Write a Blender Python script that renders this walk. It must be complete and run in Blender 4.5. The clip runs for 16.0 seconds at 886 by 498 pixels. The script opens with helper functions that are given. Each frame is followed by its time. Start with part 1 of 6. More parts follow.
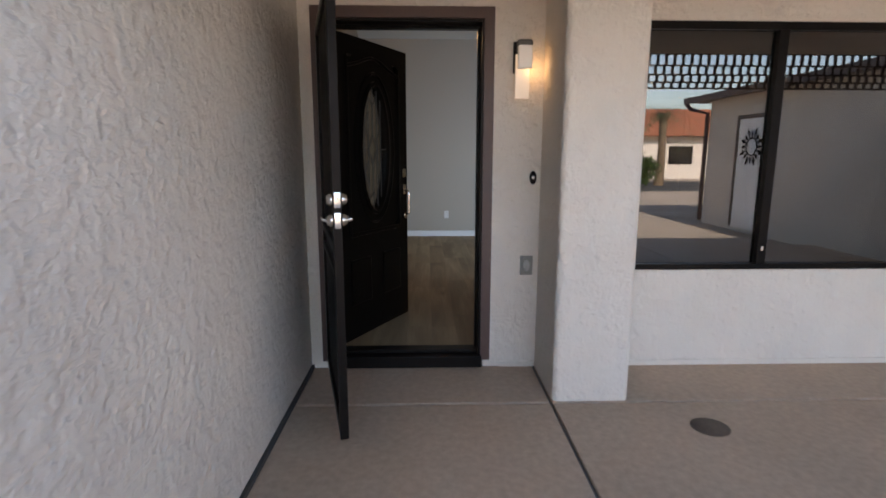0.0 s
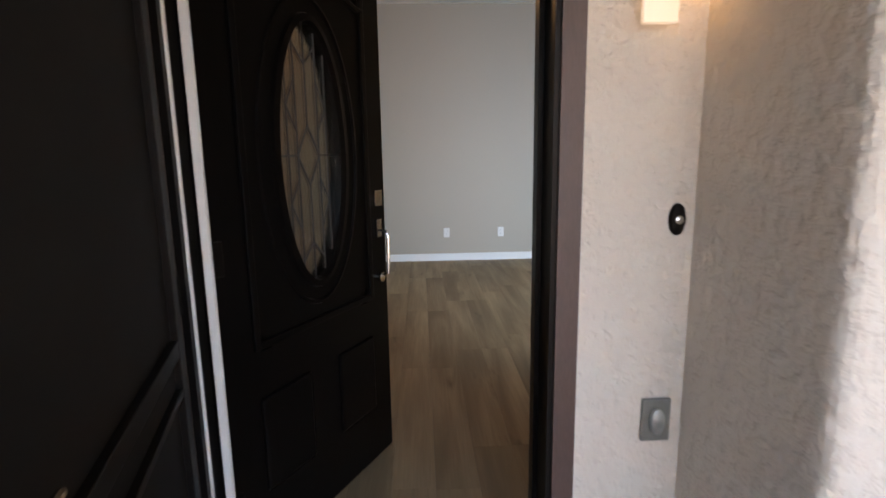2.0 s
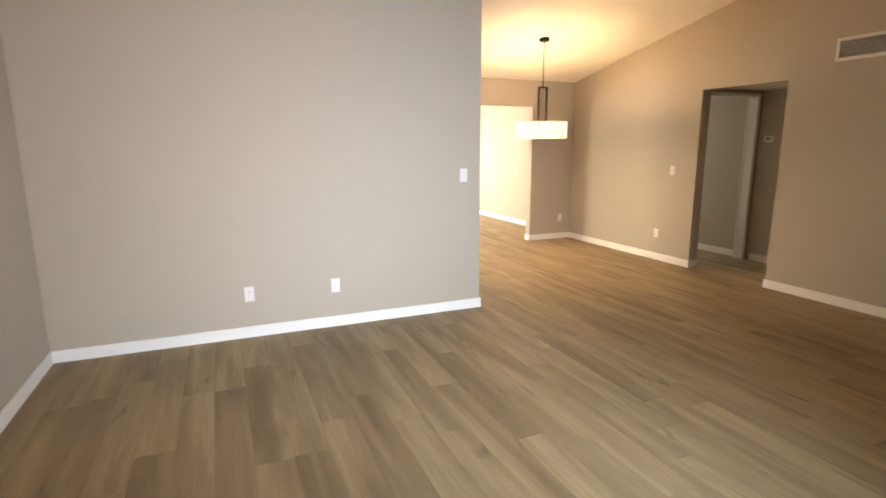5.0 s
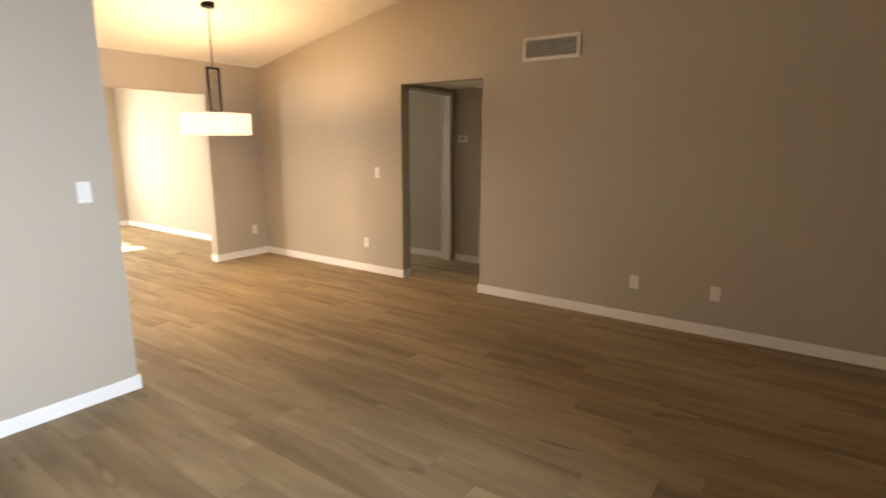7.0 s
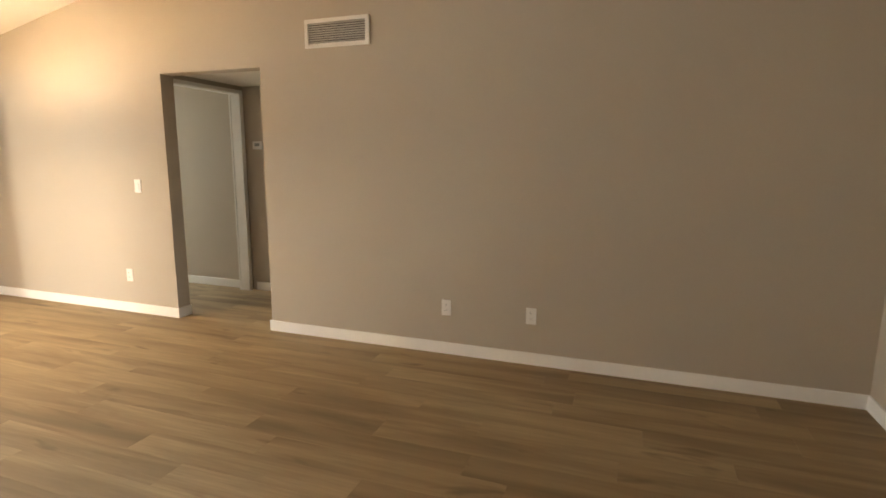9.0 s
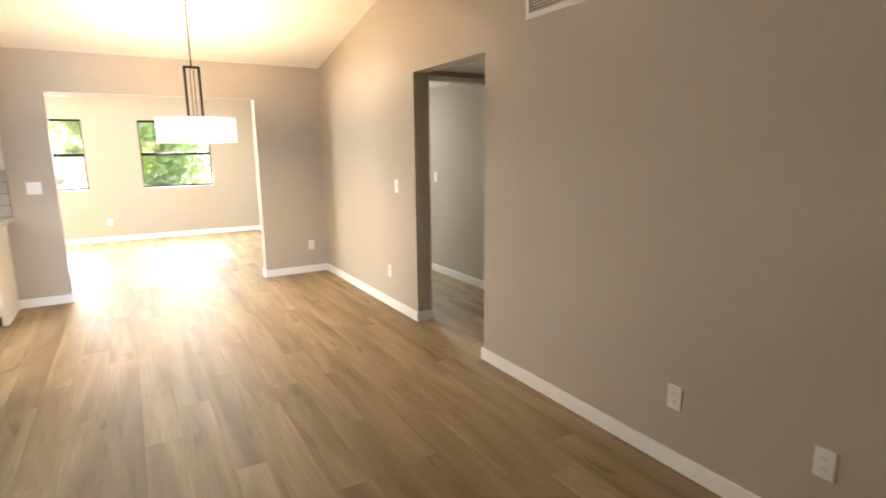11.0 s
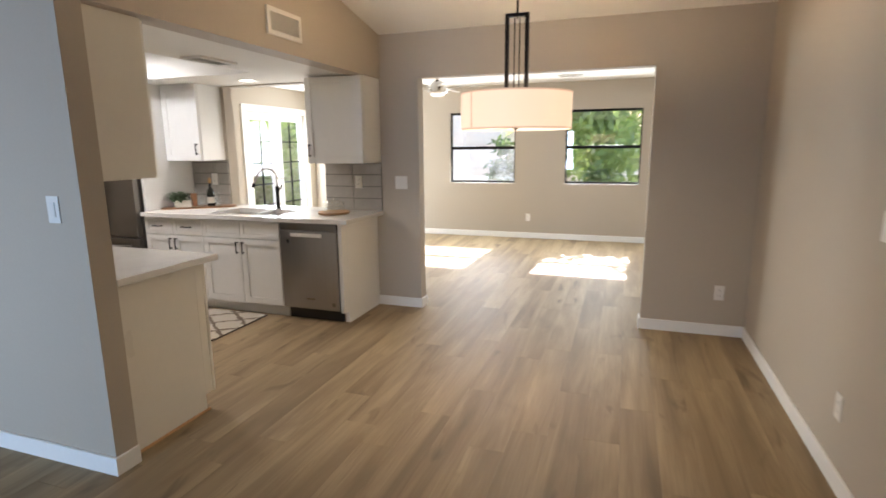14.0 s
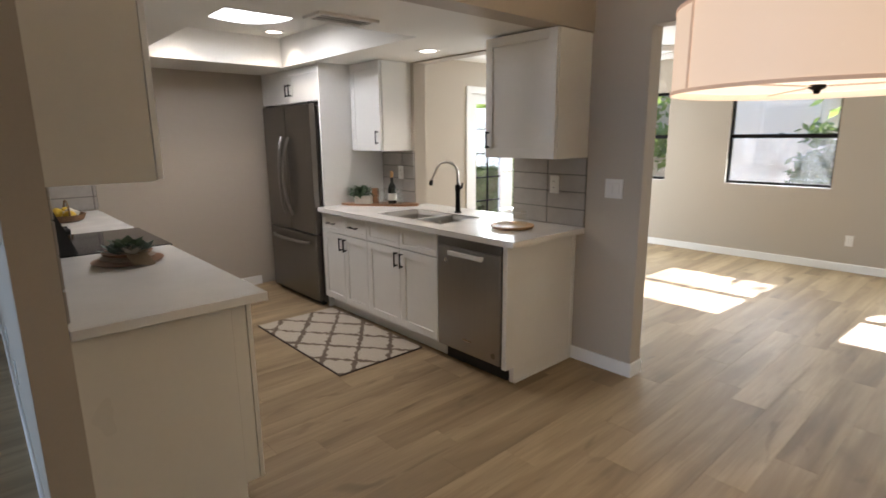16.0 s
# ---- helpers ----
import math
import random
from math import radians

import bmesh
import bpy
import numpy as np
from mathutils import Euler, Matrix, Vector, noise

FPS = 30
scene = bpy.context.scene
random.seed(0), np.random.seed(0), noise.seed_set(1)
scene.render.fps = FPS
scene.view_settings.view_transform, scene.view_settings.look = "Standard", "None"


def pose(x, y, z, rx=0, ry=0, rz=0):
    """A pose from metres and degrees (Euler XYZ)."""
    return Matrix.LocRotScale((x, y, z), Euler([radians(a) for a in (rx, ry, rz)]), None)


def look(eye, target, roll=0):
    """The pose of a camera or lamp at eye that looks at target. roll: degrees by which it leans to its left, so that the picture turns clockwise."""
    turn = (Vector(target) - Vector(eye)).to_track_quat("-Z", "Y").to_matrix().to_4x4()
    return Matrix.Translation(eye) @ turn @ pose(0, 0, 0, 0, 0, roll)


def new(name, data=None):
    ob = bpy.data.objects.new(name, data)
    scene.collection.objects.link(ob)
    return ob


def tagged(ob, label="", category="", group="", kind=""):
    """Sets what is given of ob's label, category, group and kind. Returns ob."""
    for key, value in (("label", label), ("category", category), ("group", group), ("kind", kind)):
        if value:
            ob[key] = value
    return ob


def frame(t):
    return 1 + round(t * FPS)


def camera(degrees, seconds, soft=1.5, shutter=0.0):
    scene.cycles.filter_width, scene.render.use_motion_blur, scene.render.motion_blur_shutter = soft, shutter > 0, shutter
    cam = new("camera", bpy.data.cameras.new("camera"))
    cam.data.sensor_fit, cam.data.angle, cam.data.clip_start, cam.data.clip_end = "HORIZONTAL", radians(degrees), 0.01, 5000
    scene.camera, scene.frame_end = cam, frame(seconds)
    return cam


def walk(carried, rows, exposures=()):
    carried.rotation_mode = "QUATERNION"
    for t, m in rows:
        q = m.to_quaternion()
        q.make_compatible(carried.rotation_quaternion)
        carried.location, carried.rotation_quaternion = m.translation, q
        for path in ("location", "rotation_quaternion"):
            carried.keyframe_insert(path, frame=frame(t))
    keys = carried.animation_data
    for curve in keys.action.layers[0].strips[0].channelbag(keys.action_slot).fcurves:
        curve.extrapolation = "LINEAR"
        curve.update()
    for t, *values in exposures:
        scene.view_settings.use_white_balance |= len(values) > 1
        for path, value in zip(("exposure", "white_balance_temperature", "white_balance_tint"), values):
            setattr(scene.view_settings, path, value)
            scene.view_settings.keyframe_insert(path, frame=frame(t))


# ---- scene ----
cam = camera(79.97, 16.0, soft=1.7, shutter=0.35)
PATH = [
    (0.0, pose(-0.171, -3.305, 1.300, 79.87, -0.09, -1.68)),
    (0.5, pose(-0.161, -2.781, 1.310, 79.91, -0.14, -1.24)),
    (1.0, pose(-0.154, -2.285, 1.316, 79.76, -0.22, -1.60)),
    (1.5, pose(-0.139, -1.794, 1.321, 79.68, -0.26, -1.82)),
    (2.0, look((-0.174, -1.338, 1.340), (-0.096, 0.626, 0.980), -0.9)),
    (2.5, look((-0.228, -0.915, 1.380), (-0.097, 1.048, 1.015), -1.0)),
    (3.0, look((-0.262, -0.520, 1.385), (-0.056, 1.438, 1.033), -0.9)),
    (3.2, look((-0.268, -0.360, 1.388), (-0.025, 1.594, 1.037), -0.9)),
    (4.3, pose(-0.130, 0.480, 1.440, 79.20, 0.30, -15.50)),
    (5.5, look((0.100, 1.190, 1.505), (1.048, 2.909, 1.117), -0.1)),
    (6.0, look((0.268, 1.501, 1.503), (1.416, 3.091, 1.110), 0.2)),
    (6.5, look((0.481, 1.691, 1.507), (1.861, 3.086, 1.122), 0.2)),
    (7.0, look((0.742, 1.856, 1.513), (2.343, 2.988, 1.118), 0.2)),
    (7.5, look((0.961, 1.910, 1.473), (2.710, 2.805, 1.096), 0.5)),
    (8.0, look((1.196, 1.927, 1.384), (3.056, 2.582, 1.055), 0.6)),
    (8.2, look((1.273, 1.925, 1.369), (3.170, 2.476, 1.053), 0.7)),
    (9.2, pose(1.850, 1.770, 1.440, 80.20, -0.15, -68.00)),
    (10.3, pose(2.691, 1.586, 1.508, 79.38, 0.37, -45.58)),
    (10.5, pose(2.850, 1.565, 1.507, 79.43, 0.45, -41.11)),
    (11.0, pose(3.164, 1.618, 1.501, 79.28, 0.61, -30.73)),
    (11.5, pose(3.447, 1.800, 1.502, 79.28, 0.66, -21.63)),
    (12.0, pose(3.706, 2.053, 1.502, 79.16, 0.73, -13.71)),
    (12.5, pose(3.961, 2.404, 1.500, 79.07, 0.68, -5.15)),
    (13.0, pose(4.137, 2.764, 1.494, 79.06, 0.65, 2.52)),
    (13.5, pose(4.250, 3.147, 1.489, 79.10, 0.54, 10.49)),
    (14.0, pose(4.314, 3.573, 1.485, 79.09, 0.51, 18.84)),
    (14.5, pose(4.314, 3.999, 1.476, 78.87, 0.40, 26.76)),
    (15.0, pose(4.253, 4.385, 1.477, 78.63, 0.40, 34.01)),
    (15.5, pose(4.149, 4.745, 1.482, 78.48, 0.46, 40.93)),
    (16.0, pose(4.074, 5.124, 1.483, 78.08, 0.49, 47.92)),
]
EXPOSURES = [
    (0.0, 2.35, 7000, 16), (1.0, 2.80, 7200, 17), (1.5, 2.92, 7200, 17), (2.5, 3.38, 7800, 18), (3.2, 3.7, 8700, 20), (5.3, 3.88, 8600, 21), (7.5, 3.85, 8500, 19),
    (8.2, 4.2, 8100, 17), (10.3, 4.6, 7050, 14), (11.5, 4.15, 6800, 14), (12.5, 3.65, 6700, 15), (14.0, 3.06, 6450, 15), (15.0, 2.83, 6400, 15), (16.0, 2.55, 6350, 15),
]
walk(cam, PATH, EXPOSURES)

# ---- light ----
SUN_ELEVATION = 37.7
world = bpy.data.worlds.new("sky")
scene.world = world
world.use_nodes = True
wn = world.node_tree.nodes
sky = wn.new("ShaderNodeTexSky")
sky.sky_type = "NISHITA"
sky.sun_disc = False
sky.sun_elevation = radians(SUN_ELEVATION)
sky.sun_rotation = radians(0)
world.node_tree.links.new(sky.outputs["Color"], wn["Background"].inputs["Color"])
wn["Background"].inputs["Strength"].default_value = 0.15

sun = new("sun", bpy.data.lights.new("sun", "SUN"))
sun.data.energy, sun.data.angle, sun.data.color = 4.5, radians(0.6), (1.0, 0.97, 0.92)
sun.matrix_world = look((0, 40, 40 * math.tan(radians(SUN_ELEVATION))), (-2.0, 0, 0))


def area_lamp(name, eye, target, w, h, watts, color):
    la = new(name, bpy.data.lights.new(name, "AREA"))
    la.data.shape, la.data.size, la.data.size_y = "RECTANGLE", w, h
    la.data.energy, la.data.color = watts, color
    la.matrix_world = look(eye, target)
    return la


def bulb_lamp(name, place, watts, color, radius=0.05):
    la = new(name, bpy.data.lights.new(name, "POINT"))
    la.data.energy, la.data.color, la.data.shadow_soft_size = watts, color, radius
    la.location = place
    return la


# daylight that enters by the window openings; the bedroom's opening is added out of view
DAY = (0.86, 0.93, 1.0)
area_lamp("front_window_daylight", (1.75, 0.43, 1.33), (1.35, 3.0, 1.0), 1.4, 1.4, 6.0, (0.50, 0.72, 1.0)).data.spread = radians(84)
for wx in (0.18, 2.05, 3.97):
    area_lamp("family_window_daylight", (wx, 12.16, 1.47), (wx, 9.6, 0.8), 1.0, 1.05, 6.0, (0.86, 0.96, 1.0))
area_lamp("french_door_daylight", (-1.09, 11.1, 1.1), (2.0, 11.5, 1.15), 1.3, 1.8, 15, (0.86, 0.96, 1.0))
# added lamp that brightens the bedroom wall; its window is never in view
area_lamp("added_bedroom_daylight", (6.36, 8.65, 1.5), (5.4, 8.4, 1.2), 0.8, 1.1, 5.5, (0.70, 0.87, 1.0))

# ---- materials ----
def nodes_of(name):
    m = bpy.data.materials.new(name)
    m.use_nodes = True
    nt = m.node_tree
    return m, nt.nodes, nt.links, nt.nodes["Principled BSDF"]


def mix_rgb(n, l, a, b, fac):
    mx = n.new("ShaderNodeMix")
    mx.data_type = "RGBA"
    for sock, v in ((mx.inputs[6], a), (mx.inputs[7], b)):
        if isinstance(v, tuple):
            sock.default_value = (*v, 1)
        else:
            l.new(v, sock)
    if isinstance(fac, float):
        mx.inputs[0].default_value = fac
    else:
        l.new(fac, mx.inputs[0])
    return mx.outputs[2]


def noise_tex(n, l, scale, detail=4.0, rough=0.55, stretch=None, seed=0.0):
    co = n.new("ShaderNodeTexCoord")
    mp = n.new("ShaderNodeMapping")
    mp.inputs["Location"].default_value = (seed, seed * 0.7, seed * 1.3)
    if stretch:
        mp.inputs["Scale"].default_value = stretch
    l.new(co.outputs["Object"], mp.inputs["Vector"])
    t = n.new("ShaderNodeTexNoise")
    t.inputs["Scale"].default_value, t.inputs["Detail"].default_value = scale, detail
    t.inputs["Roughness"].default_value = rough
    l.new(mp.outputs["Vector"], t.inputs["Vector"])
    return t.outputs["Fac"]


def ramp(n, l, fac, lo, hi):
    r = n.new("ShaderNodeMapRange")
    r.inputs["From Min"].default_value, r.inputs["From Max"].default_value = lo, hi
    l.new(fac, r.inputs["Value"])
    return r.outputs["Result"]


def surface(name, color, rough=0.5, metal=0.0, vary=0.08, grain=40.0, patch=2.0, bump=0.0, bump_scale=60.0,
            bump_dist=0.004, stretch=None, coat=0.0, rough_vary=0.08):
    """A plain surface with fine grain, broad unevenness, uneven gloss and relief."""
    m, n, l, p = nodes_of(name)
    dark = tuple(c * (1 - vary) for c in color)
    light = tuple(min(1, c * (1 + vary)) for c in color)
    fine = noise_tex(n, l, grain, 5, 0.6, stretch)
    broad = noise_tex(n, l, patch, 3, 0.5, None, 3.1)
    both = n.new("ShaderNodeMath")
    both.operation = "MULTIPLY_ADD"
    l.new(fine, both.inputs[0])
    both.inputs[1].default_value = 0.5
    half = n.new("ShaderNodeMath")
    half.operation = "MULTIPLY"
    l.new(broad, half.inputs[0])
    half.inputs[1].default_value = 0.5
    l.new(half.outputs[0], both.inputs[2])
    l.new(mix_rgb(n, l, dark, light, ramp(n, l, both.outputs[0], 0.3, 0.7)), p.inputs["Base Color"])
    rr = n.new("ShaderNodeMapRange")
    rr.inputs["To Min"].default_value, rr.inputs["To Max"].default_value = max(0.02, rough - rough_vary), min(1, rough + rough_vary)
    l.new(broad, rr.inputs["Value"])
    l.new(rr.outputs["Result"], p.inputs["Roughness"])
    p.inputs["Metallic"].default_value = metal
    p.inputs["Coat Weight"].default_value = coat
    if bump:
        b = n.new("ShaderNodeBump")
        b.inputs["Strength"].default_value, b.inputs["Distance"].default_value = bump, bump_dist
        l.new(noise_tex(n, l, bump_scale, 6, 0.6, stretch, 7.7), b.inputs["Height"])
        l.new(b.outputs["Normal"], p.inputs["Normal"])
    return m


def stucco_material(name, color, vary):
    """Skip-trowel stucco: raised worm-like flats over a rough ground."""
    m, n, l, p = nodes_of(name)
    a = noise_tex(n, l, 20.0, 5, 0.6)
    b = noise_tex(n, l, 70.0, 5, 0.6, None, 5.0)
    broad = noise_tex(n, l, 1.3, 4, 0.55, None, 9.0)
    l.new(mix_rgb(n, l, tuple(c * (1 - vary) for c in color), tuple(c * (1 + vary * 0.6) for c in color), ramp(n, l, broad, 0.3, 0.7)), p.inputs["Base Color"])
    p.inputs["Roughness"].default_value = 0.92
    s = n.new("ShaderNodeMath")
    s.operation = "MULTIPLY_ADD"
    l.new(b, s.inputs[0])
    s.inputs[1].default_value = 0.45
    l.new(ramp(n, l, a, 0.38, 0.62), s.inputs[2])
    bp = n.new("ShaderNodeBump")
    bp.inputs["Strength"].default_value, bp.inputs["Distance"].default_value = 0.8, 0.0075
    l.new(s.outputs[0], bp.inputs["Height"])
    l.new(bp.outputs["Normal"], p.inputs["Normal"])
    return m


def plank_material():
    """Greyed oak vinyl plank: each board its own tone, long grain and a few dark knots."""
    m, n, l, p = nodes_of("oak_plank")
    info = n.new("ShaderNodeObjectInfo")
    geo = n.new("ShaderNodeNewGeometry")
    co = n.new("ShaderNodeTexCoord")
    rnd = n.new("ShaderNodeMath")
    rnd.operation = "ADD"
    l.new(info.outputs["Random"], rnd.inputs[0])
    l.new(geo.outputs["Random Per Island"], rnd.inputs[1])
    off = n.new("ShaderNodeCombineXYZ")
    big = n.new("ShaderNodeMath")
    big.operation = "MULTIPLY"
    l.new(rnd.outputs[0], big.inputs[0])
    big.inputs[1].default_value = 37.0
    for k in range(3):
        l.new(big.outputs[0], off.inputs[k])
    add = n.new("ShaderNodeVectorMath")
    add.operation = "ADD"
    l.new(geo.outputs["Position"], add.inputs[0])
    l.new(off.outputs[0], add.inputs[1])

    def grain(sx, sy, scale, detail):
        mp = n.new("ShaderNodeMapping")
        mp.inputs["Scale"].default_value = (sx, sy, 1)
        l.new(add.outputs[0], mp.inputs["Vector"])
        t = n.new("ShaderNodeTexNoise")
        t.inputs["Scale"].default_value, t.inputs["Detail"].default_value = scale, detail
        t.inputs["Distortion"].default_value = 0.6
        l.new(mp.outputs["Vector"], t.inputs["Vector"])
        return t.outputs["Fac"]

    g1, g2 = grain(5.5, 0.55, 1.1, 6), grain(46, 1.6, 2.0, 6)
    knots, smudge = grain(9, 2.4, 1.0, 2), grain(2.6, 0.9, 1.2, 4)
    base = mix_rgb(n, l, (0.180, 0.125, 0.069), (0.40, 0.298, 0.174), ramp(n, l, g1, 0.30, 0.66))
    base = mix_rgb(n, l, base, (0.225, 0.158, 0.092), ramp(n, l, g2, 0.3, 1.15))
    base = mix_rgb(n, l, base, (0.165, 0.115, 0.066), ramp(n, l, smudge, 0.56, 0.95))
    fr = n.new("ShaderNodeMath")
    fr.operation = "FRACT"
    l.new(big.outputs[0], fr.inputs[0])
    tone = n.new("ShaderNodeMapRange")
    tone.inputs["To Min"].default_value, tone.inputs["To Max"].default_value = 0.955, 1.045
    l.new(fr.outputs[0], tone.inputs["Value"])
    hs = n.new("ShaderNodeHueSaturation")
    l.new(tone.outputs["Result"], hs.inputs["Value"])
    l.new(base, hs.inputs["Color"])
    l.new(mix_rgb(n, l, hs.outputs["Color"], (0.085, 0.054, 0.030), ramp(n, l, knots, 0.64, 0.9)), p.inputs["Base Color"])
    rg = n.new("ShaderNodeMapRange")
    rg.inputs["To Min"].default_value, rg.inputs["To Max"].default_value = 0.46, 0.62
    p.inputs["Specular IOR Level"].default_value = 0.2
    l.new(g2, rg.inputs["Value"])
    l.new(rg.outputs["Result"], p.inputs["Roughness"])
    bp = n.new("ShaderNodeBump")
    bp.inputs["Strength"].default_value, bp.inputs["Distance"].default_value = 0.15, 0.002
    l.new(g2, bp.inputs["Height"])
    l.new(bp.outputs["Normal"], p.inputs["Normal"])
    return m


def glass_material(name, color=(1, 1, 1), rough=0.0, clear=0.9, tint=(1, 1, 1), ior=1.52, thin=True):
    """Thin pane: mostly see-through, with a real mirror gloss on top."""
    m, n, l, p = nodes_of(name)
    n.remove(p)
    out = n["Material Output"]
    tr = n.new("ShaderNodeBsdfTransparent")
    tr.inputs["Color"].default_value = (*tint, 1)
    gl = n.new("ShaderNodeBsdfGlossy")
    gl.inputs["Roughness"].default_value = rough
    gl.inputs["Color"].default_value = (*color, 1)
    fr = n.new("ShaderNodeFresnel")
    fr.inputs["IOR"].default_value = ior
    k = n.new("ShaderNodeMath")
    k.operation = "MULTIPLY_ADD"
    k.use_clamp = True
    if thin:
        lw = n.new("ShaderNodeLayerWeight")
        pw = n.new("ShaderNodeMath")
        pw.operation = "POWER"
        l.new(lw.outputs["Facing"], pw.inputs[0])
        pw.inputs[1].default_value = 5.0
        l.new(pw.outputs[0], k.inputs[0])
    else:
        l.new(fr.outputs[0], k.inputs[0])
    k.inputs[1].default_value = 0.9 if thin else 1.0
    k.inputs[2].default_value = 1 - clear
    mx = n.new("ShaderNodeMixShader")
    l.new(k.outputs[0], mx.inputs[0])
    l.new(tr.outputs[0], mx.inputs[1])
    l.new(gl.outputs[0], mx.inputs[2])
    l.new(mx.outputs[0], out.inputs["Surface"])
    return m


def glow_material(name, color, strength, base=(0.9, 0.9, 0.9)):
    m, n, l, p = nodes_of(name)
    p.inputs["Base Color"].default_value = (*base, 1)
    p.inputs["Emission Color"].default_value = (*color, 1)
    p.inputs["Emission Strength"].default_value = strength
    return m


def brushed_steel(name, color, stretch):
    return surface(name, color, 0.3, 1.0, 0.06, 60, 1.5, 0.08, 90, 0.001, stretch)


PAINT = surface("greige_wall_paint", (0.435, 0.38, 0.308), 0.75, 0, 0.03, 90, 1.2, 0.18, 55, 0.003)
CEILING_PAINT = surface("white_ceiling_paint", (0.78, 0.76, 0.71), 0.85, 0, 0.03, 60, 1.5, 0.35, 45, 0.004)
TRIM = surface("white_trim_paint", (0.80, 0.79, 0.76), 0.4, 0, 0.03, 30, 2.0, 0.05, 30)
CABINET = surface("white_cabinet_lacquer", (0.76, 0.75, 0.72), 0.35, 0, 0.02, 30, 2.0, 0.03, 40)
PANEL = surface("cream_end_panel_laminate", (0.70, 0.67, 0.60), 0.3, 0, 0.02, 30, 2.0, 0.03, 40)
QUARTZ = surface("white_quartz", (0.74, 0.72, 0.68), 0.22, 0, 0.05, 160, 5.0, 0.02, 60)
OAK = plank_material()
# One stucco paint: the side walls' shade is put into a slightly darker copy.
STUCCO = stucco_material("shaded_stucco", (0.66, 0.585, 0.50), 0.1)
STUCCO_PALE = stucco_material("pale_stucco", (0.70, 0.63, 0.545), 0.08)
CONCRETE = surface("painted_concrete", (0.42, 0.305, 0.215), 0.6, 0, 0.24, 26, 1.1, 0.3, 70, 0.003)
BLACK_WOOD = surface("black_stained_door", (0.0045, 0.0038, 0.0035), 0.34, 0, 0.25, 40, 3, 0.1, 30, 0.002, (6, 6, 1))
BROWN_WOOD = surface("brown_painted_wood", (0.075, 0.042, 0.034), 0.5, 0, 0.25, 40, 3, 0.25, 40, 0.003, (6, 6, 1))
BLACK_METAL = surface("black_bronze_metal", (0.013, 0.011, 0.010), 0.42, 0.5, 0.15, 60, 4, 0.05, 90)
MESH = surface("dark_security_mesh", (0.012, 0.010, 0.009), 0.55, 0.2, 0.15, 300, 3, 0.3, 400, 0.001)
NICKEL = surface("satin_nickel", (0.62, 0.59, 0.55), 0.22, 1.0, 0.05, 60, 4)
STEEL = brushed_steel("brushed_stainless", (0.36, 0.345, 0.33), (1, 1, 0.03))
STEEL_DARK = brushed_steel("dark_stainless", (0.22, 0.205, 0.19), (1, 1, 0.03))
SINK_STEEL = surface("sink_stainless", (0.50, 0.48, 0.45), 0.38, 0.9, 0.08, 80, 3)
for dull in (BLACK_WOOD, MESH, BLACK_METAL):
    dull.node_tree.nodes["Principled BSDF"].inputs["Specular IOR Level"].default_value = 0.09
BLACK_PLASTIC = surface("black_plastic", (0.015, 0.015, 0.015), 0.4, 0, 0.1, 60, 4)
BLACK_GLASS = surface("black_glass", (0.010, 0.010, 0.011), 0.06, 0, 0.1, 10, 2)
PLATE = surface("white_plastic", (0.74, 0.72, 0.68), 0.35, 0, 0.02, 40, 3)
TILE = surface("grey_glazed_tile", (0.35, 0.325, 0.295), 0.22, 0, 0.12, 14, 3.0, 0.12, 14, 0.004)
GROUT = surface("grey_grout", (0.15, 0.138, 0.125), 0.9, 0, 0.1, 90, 4)
WOOD_WARM = surface("acacia_wood", (0.26, 0.125, 0.055), 0.42, 0, 0.3, 20, 3, 0.1, 30, 0.002, (1, 8, 8))
WOOD_LIGHT = surface("bamboo_wood", (0.47, 0.27, 0.12), 0.45, 0, 0.2, 20, 3, 0.1, 30, 0.002, (1, 8, 8))
VENT_PAINT = surface("white_enamel_vent", (0.72, 0.70, 0.66), 0.45, 0, 0.04, 60, 3)
VENT_DARK = surface("vent_shadow_box", (0.10, 0.09, 0.08), 0.8, 0, 0.1, 60, 3)
PANE = glass_material("clear_pane", clear=0.93)
FRONT_PANE = glass_material("front_window_pane", clear=0.94, tint=(0.22, 0.20, 0.18), thin=False)
SHADE = glow_material("lit_linen_shade", (1.0, 0.70, 0.46), 0.115, (0.75, 0.68, 0.58))
DIFFUSER = glow_material("lit_diffuser", (1.0, 0.84, 0.62), 0.19)
CAN_GLOW = glow_material("downlight_lens", (1.0, 0.93, 0.82), 1.0)
SKYLIGHT = glow_material("skylight_dome", (0.96, 0.98, 1.0), 0.8)
SCONCE_GLASS = glow_material("lit_frosted_glass", (1.0, 0.74, 0.48), 0.06, (0.8, 0.74, 0.66))
SCONCE_FRONT = glow_material("shaded_frosted_glass", (1.0, 0.86, 0.7), 0.03, (0.7, 0.66, 0.6))


# ---- mesh helpers ----
def box(bm, x0, y0, z0, x1, y1, z1, bevel=0.0):
    vs = [bm.verts.new(c) for c in ((x0, y0, z0), (x1, y0, z0), (x1, y1, z0), (x0, y1, z0), (x0, y0, z1), (x1, y0, z1), (x1, y1, z1), (x0, y1, z1))]
    fs = [bm.faces.new([vs[i] for i in q]) for q in ((3, 2, 1, 0), (4, 5, 6, 7), (0, 1, 5, 4), (1, 2, 6, 5), (2, 3, 7, 6), (3, 0, 4, 7))]
    if bevel:
        es = {e for f in fs for e in f.edges}
        bmesh.ops.bevel(bm, geom=list(es), offset=bevel, segments=2, affect="EDGES", profile=0.5)


